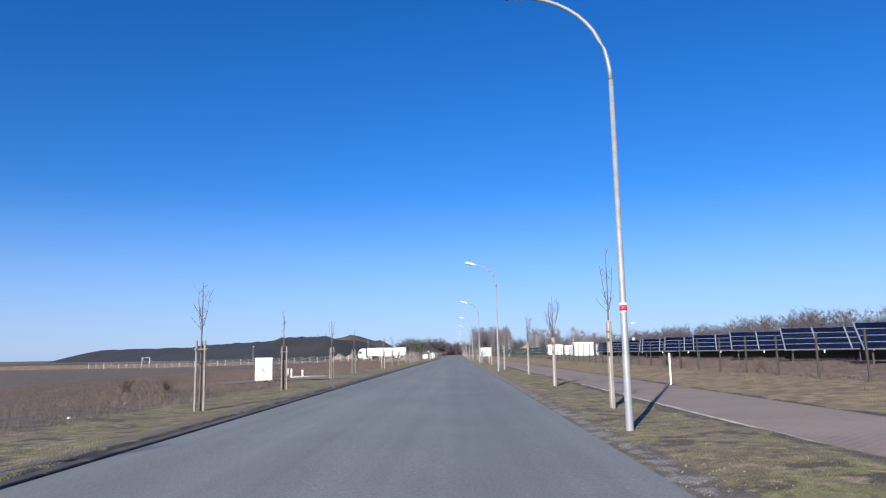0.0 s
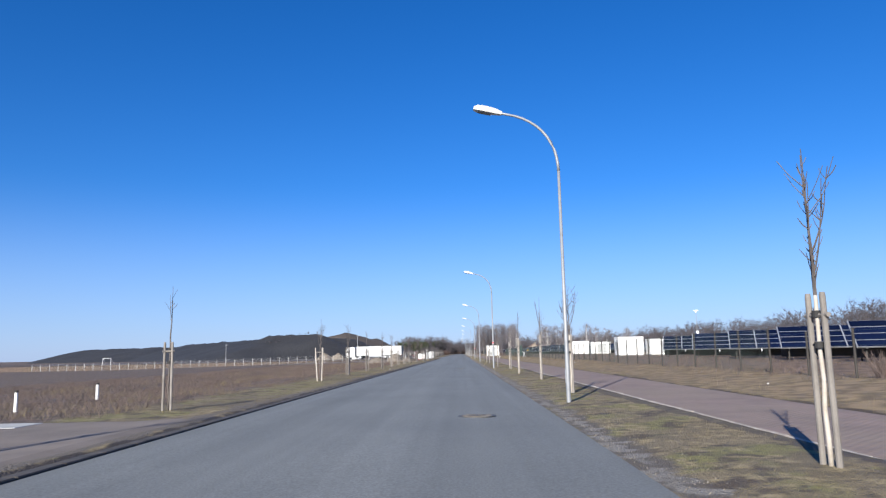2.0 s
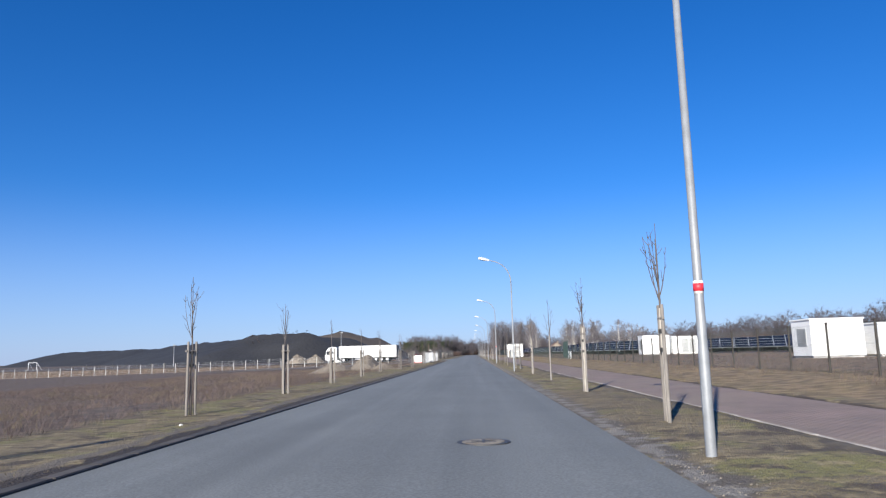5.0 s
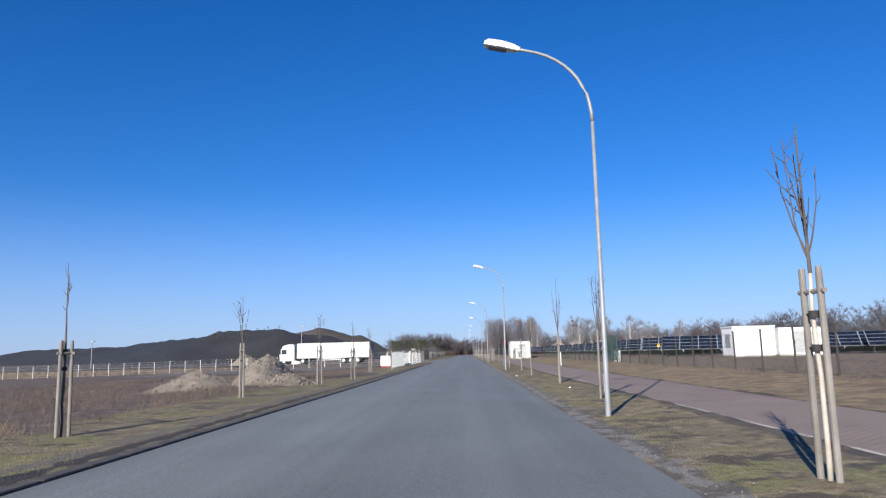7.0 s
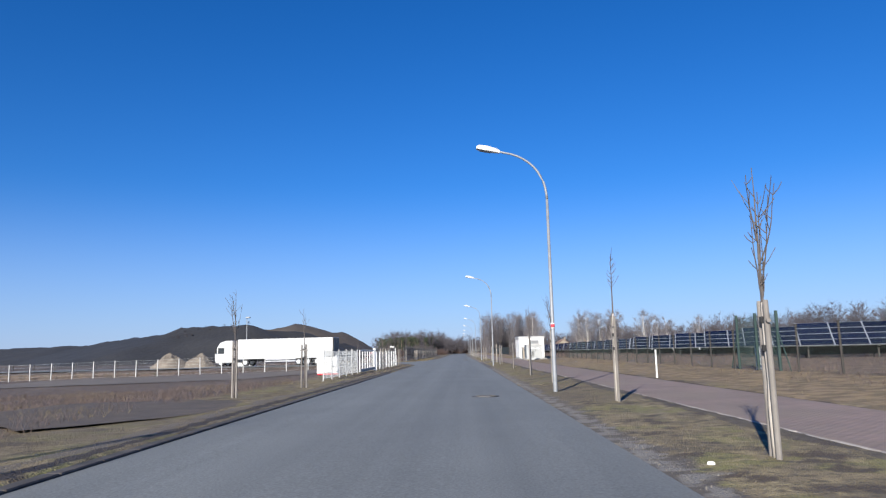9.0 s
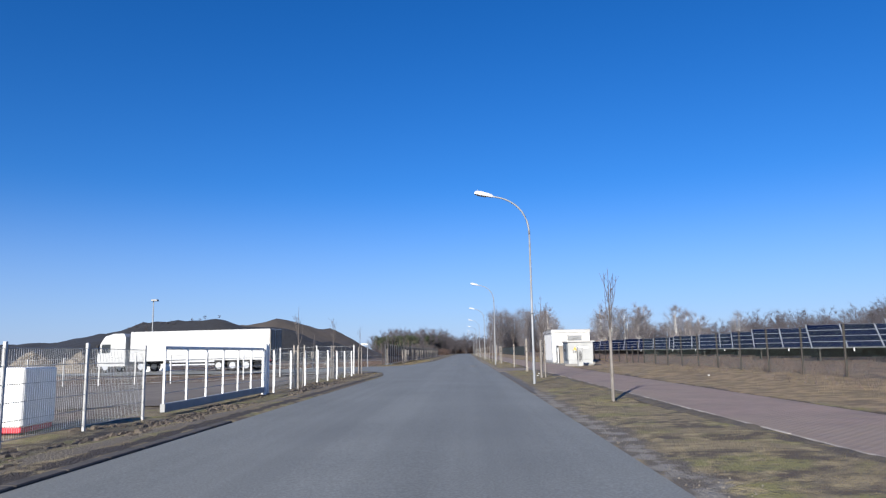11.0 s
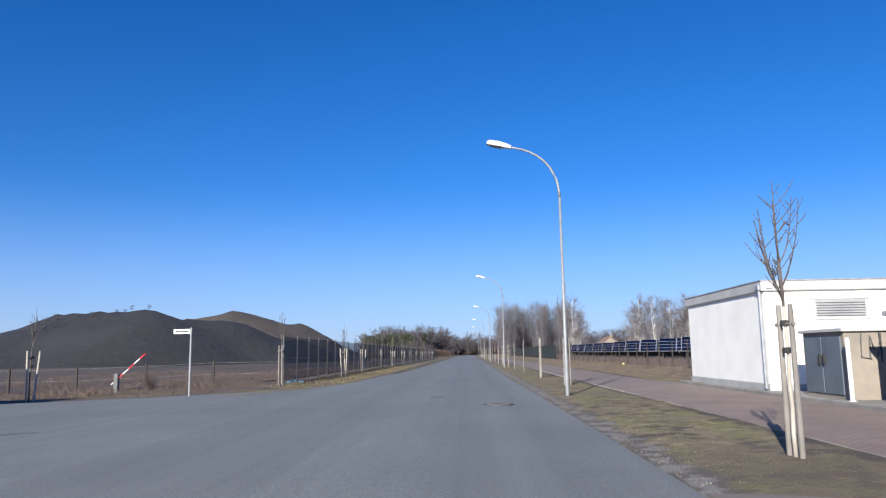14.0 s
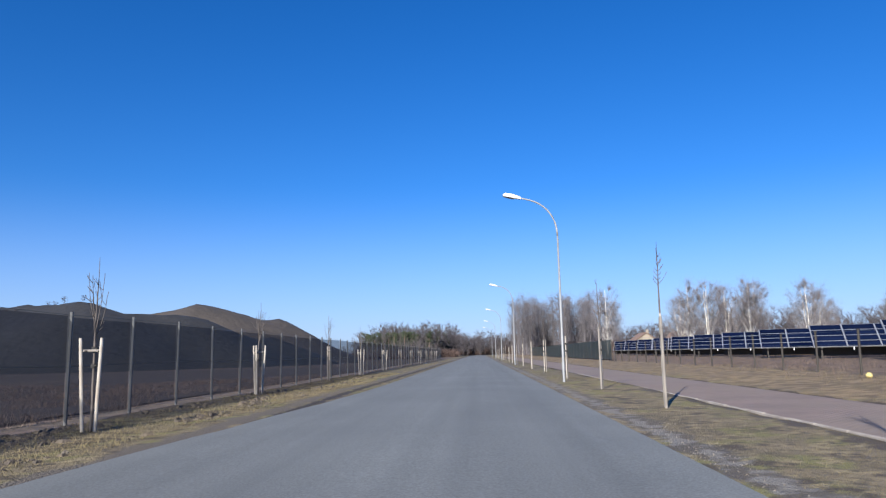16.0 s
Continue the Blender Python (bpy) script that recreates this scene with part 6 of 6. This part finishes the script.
def weed_shrub(x, y, h):
    s = thing("dead_shrub", at(x, y, land(x, y)), "brown dead shrub in dry grass", "shrub", "dead shrubs by the fence")
    rg_ = random.Random(int(x * 10 + y))
    q = Shape()
    for _ in range(110):
        a, r = rg_.uniform(0, 6.28), rg_.uniform(0.05, 0.6)
        q.tube([(rg_.uniform(-.2, .2), rg_.uniform(-.2, .2), 0), (math.cos(a) * r * h, math.sin(a) * r * h, rg_.uniform(0.4, 1) * h)], [0.008, 0.003], 3, caps=False)
    part("brush", q.mesh("brush", BLADE_DULL), s)


for x, y, h in ((12.6, 53.5, 0.9), (12.5, 40, 0.7), (12.9, 44.5, 0.8), (12.6, 165.4, 0.75), (12.8, 100, 0.6), (-14, 254.5, 0.9), (-12.5, 30, 0.8), (-17, 36, 0.9), (12.8, 214.5, 0.6), (12.4, 29.5, 0.7)):
    weed_shrub(x, y, h)

# clods of turned soil between the screened fence and the road
def clod_strip(name, n, xs, ys, size, mat, label, seed):
    rg_ = random.Random(seed)
    q = Shape()
    made = 0
    while made < n:
        x, y = rg_.uniform(*xs), rg_.uniform(*ys)
        if noise.noise((x * 0.9, y * 0.45, seed)) < 0.08 or x > road_left(y) - 0.5:
            made += 0.2
            continue
        made += 1
        k = rg_.uniform(0.35, 1.0) ** 2 * size
        c = Vector((x, y, land(x, y) - 0.01))
        tip = c + Vector((rg_.uniform(-.4, .4) * k, rg_.uniform(-.4, .4) * k, k * rg_.uniform(0.35, 0.8)))
        base_ = [c + Vector((math.cos(a) * k * rg_.uniform(.7, 1.5), math.sin(a) * k * rg_.uniform(.7, 1.5), 0)) for a in (0.3, 1.5, 2.5, 3.6, 4.9)]
        mid_ = [p_.lerp(tip, 0.45) + Vector((0, 0, k * 0.22)) for p_ in base_]
        for i in range(5):
            j = (i + 1) % 5
            q.face([base_[i], base_[j], mid_[j], mid_[i]])
            q.face([mid_[i], mid_[j], tip])
    thing(name, at(0, 0), label, "soil", kind="stuff", me=q.mesh(name, mat))


clod_strip("dark_clods", 1500, (-8.9, -6.3), (255, 306), 0.13, DARK_SOIL, "dark turned clods in the verge by the screened fence", 21)
clod_strip("pale_clods", 160, (-8.6, -6.2), (254, 300), 0.08, SAND, "pale sandy clods in the verge by the screened fence", 22)
clod_strip("dark_clods", 2200, (-7.4, -5.5), (183, 226), 0.1, DARK_SOIL, "dark crumbs of soil along the white fence", 23)
clod_strip("litter_leaves", 1500, (3.2, 4.5), (4, 300), 0.035, DARK_SOIL, "dark leaf litter along the path edging", 24)

# loose stones on the shoulder
st = Shape()
rg = random.Random(31)
for _ in range(9000):
    y = rg.uniform(2, 300)
    if 224 < y < 231:
        continue
    x = road_right(y) + abs(rg.gauss(0.15, 0.28))
    k = rg.uniform(0.004, 0.016)
    c = Vector((x, y, max(0.004, land(x, y) - 0.002)))
    tip = c + Vector((rg.uniform(-.4, .4) * k, rg.uniform(-.4, .4) * k, k * 1.1))
    base_ = [c + Vector((math.cos(a) * k * rg.uniform(.7, 1.3), math.sin(a) * k * rg.uniform(.7, 1.3), 0)) for a in (0.3, 1.7, 3.0, 4.6)]
    for p, q in zip(base_, base_[1:] + base_[:1]):
        st.face([p, q, tip])
thing("loose_stones", at(0, 0), "loose pale stones on the road shoulder", "stones", kind="stuff", me=st.mesh("loose_stones", GRAVEL))

# ---- kerbs, stone by stone ----
kerb = thing("kerb", at(0, 0), "low weathered kerb along the road", "kerb", kind="structure")
stone_me = Shape().box(-0.2, 0.004, -0.15, 0.0, 0.996, 0.034, bevel=0.014).mesh("kerb_stone", KERB_STONE)
for y in range(2, 192):
    a, b = road_left(y), road_left(y + 1)
    part("kerb_stone", stone_me, kerb, m=pose(a - 0.005, y, 0, 0, 0, math.degrees(math.atan2(a - b, 1))))
edging = thing("path_edging", at(0, 0), "pale concrete edging along the footpath", "edging", kind="structure")
edge_me = Shape().box(0, 0.004, -0.1, 0.072, 0.996, 0.093, bevel=0.01).mesh("edging_stone", PALE_KERB)
for y in range(4, 300):
    if not 224 <= y < 230:
        part("edging_stone", edge_me, edging, m=pose(4.53, y, random.Random(y).uniform(-.006, .006), 0, 0, 0))

# ---- soil crept over the path's edge ----
def bank_height(x, y):
    swell = 0.8 * noise.noise((y * 0.11, 3.1, 0)) + 0.8 * noise.noise((y * 0.8, x * 0.8, 5)) + 0.8 * noise.noise((y * 2.9, x * 4, 9))
    top = 0.08 + 0.013 * swell + 0.013 * smoothstep(112, 135, y)
    f = max(0.0, 1 - abs(x - 4.5) / (0.3 if x < 4.5 else 0.14 + 0.05 * noise.noise((y * 1.3, 1, 1))))
    return 0.06 + (top - 0.06) * min(1.0, 1.9 * f)


thing("soil_bank", at(0, 0), "dark soil and litter crept over the path edging", "soil", kind="stuff",
      me=grid_mesh("soil_bank", [4.16 + 0.045 * i for i in range(15)], list(np.arange(8, 223.6, 0.22)), bank_height, LITTER))
gutter = Shape()
for k in range(48):
    y0, y1 = 199.6 + 0.5 * k, 200.1 + 0.5 * k
    w0, w1 = (0.27 + 0.09 * noise.noise((y * 0.6, 4, 4)) - 0.2 * smoothstep(204, 199.6, y) for y in (y0, y1))
    for i in range(4):
        run = [(road_right(y) + w * f - 0.01, y) for y, w, f in ((y0, w0, i / 4), (y0, w0, (i + 1) / 4), (y1, w1, (i + 1) / 4), (y1, w1, i / 4))]
        gutter.face([(x, y, max(0.004, land(x, y)) + 0.011) for x, y in run])
thing("gutter_strip", at(0, 0), "dark dirty strip along the asphalt edge", "gutter", kind="structure", me=gutter.mesh("gutter_strip", GUTTER))

# ---- tar seams in the asphalt ----
def tar_seam(pts, width, seed):
    s = Shape()
    run = []
    for (x0, y0), (x1, y1) in zip(pts, pts[1:]):
        for k in range(10):
            f = k / 10
            run.append(Vector((x0 + (x1 - x0) * f + 0.06 * noise.noise((k * 0.6, seed, x0)), y0 + (y1 - y0) * f + 0.05 * noise.noise((seed, k * 0.6, y0)), 0)))
    for p, q in zip(run, run[1:]):
        d = (q - p).normalized()
        o = Vector((-d.y, d.x, 0)) * width * (0.7 + 0.5 * noise.noise((p.x * 3, p.y * 3, seed)))
        lift = lambda v: Vector((v.x, v.y, max(0.0, 0.05 * min((v.x + 6.6) / 5.6, (2.15 - v.x) / 3.15)) + 0.006))
        s.face([lift(p - o), lift(q - o), lift(q + o), lift(p + o)])
    thing("tar_seam", at(0, 0), "dark tar seam in the grey asphalt", "tar", kind="structure", me=s.mesh("tar_seam", TAR))


TAR = material("black_tar", (0.045, 0.044, 0.043), (0.07, 0.068, 0.066), rough=0.5, scale=2, bump=0.2)
for seed, pts in enumerate((((-5.2, 249.2), (-4.98, 250.5), (-4.88, 251.9)), ((-9.6, 235.2), (-8.9, 236.0), (-8.0, 237.0)), ((-6.1, 229.7), (-5.4, 230.2), (-4.9, 230.5)))):
    tar_seam(pts, 0.035, seed)

# ---- pavers of the footpath ----
PAVER = dusted(island_tint(material("red_brown_paver", (0.212, 0.159, 0.143), (0.158, 0.122, 0.11), scale=0.8, fine=30, bump=0.2, random_shift=0.07), 0.92, 1.08))
footpath = bpy.data.objects["footpath"]
paver_me = Shape().box(0.0004, 0.0004, -0.02, 0.1996, 0.0996, 0.002, bevel=0.0012).mesh("paver", PAVER)
corners = np.array([(0, 0, 0.0009), (0.2, 0, 0.0009), (0.2, 0.1, 0.0009), (0, 0.1, 0.0009),
                    (0.001, 0.001, 0.0015), (0.199, 0.001, 0.0015), (0.199, 0.099, 0.0015), (0.001, 0.099, 0.0015)], dtype=np.float32)
quads = [(4, 5, 6, 7), (0, 1, 5, 4), (1, 2, 6, 5), (2, 3, 7, 6), (3, 0, 4, 7)]
tris_ = np.array([t for a, b, c, d in quads for t in ((a, b, c), (a, c, d))], dtype=np.int32)
rp = np.random.RandomState(12)
places = []
for j in range(2720):
    y = 8.0 + j * 0.1
    shift = 0.1 if j % 2 else 0.0
    for i in range(13):
        places.append((4.62 + shift + i * 0.2, y))
places = np.array(places, dtype=np.float32)
near = (places[:, 1] > 9.99) & (places[:, 1] < 12.29)
for x, y in places[near]:
    part("paver", paver_me, footpath, m=pose(float(x), float(y), 0.085 + 0.01 * (float(x) - 4.6) / 2.75 + rp.uniform(-0.0003, 0.0003)))
rest = places[~near]
lift_ = 0.085 + 0.01 * (rest[:, 0] - 4.6) / 2.75 + rp.uniform(-0.0003, 0.0003, len(rest))
halves = np.array([(4.62, 8.1 + j * 0.2) for j in range(1360)], dtype=np.float32)
rest = np.concatenate([rest, halves])
lift_ = np.concatenate([lift_, np.full(len(halves), 0.085)])
size_ = np.ones((len(rest), 1, 3), dtype=np.float32)
size_[-len(halves):, :, 0] = 0.5
co_ = corners[None] * size_ + np.stack([rest[:, 0], rest[:, 1], lift_], 1)[:, None].astype(np.float32)
idx_ = tris_[None] + (np.arange(len(rest)) * 8)[:, None, None]
tagged(part("paving", tri_mesh("paving", co_.reshape(-1, 3), idx_.reshape(-1, 3), PAVER), footpath, "reddish concrete pavers in running bond"), kind="stuff")
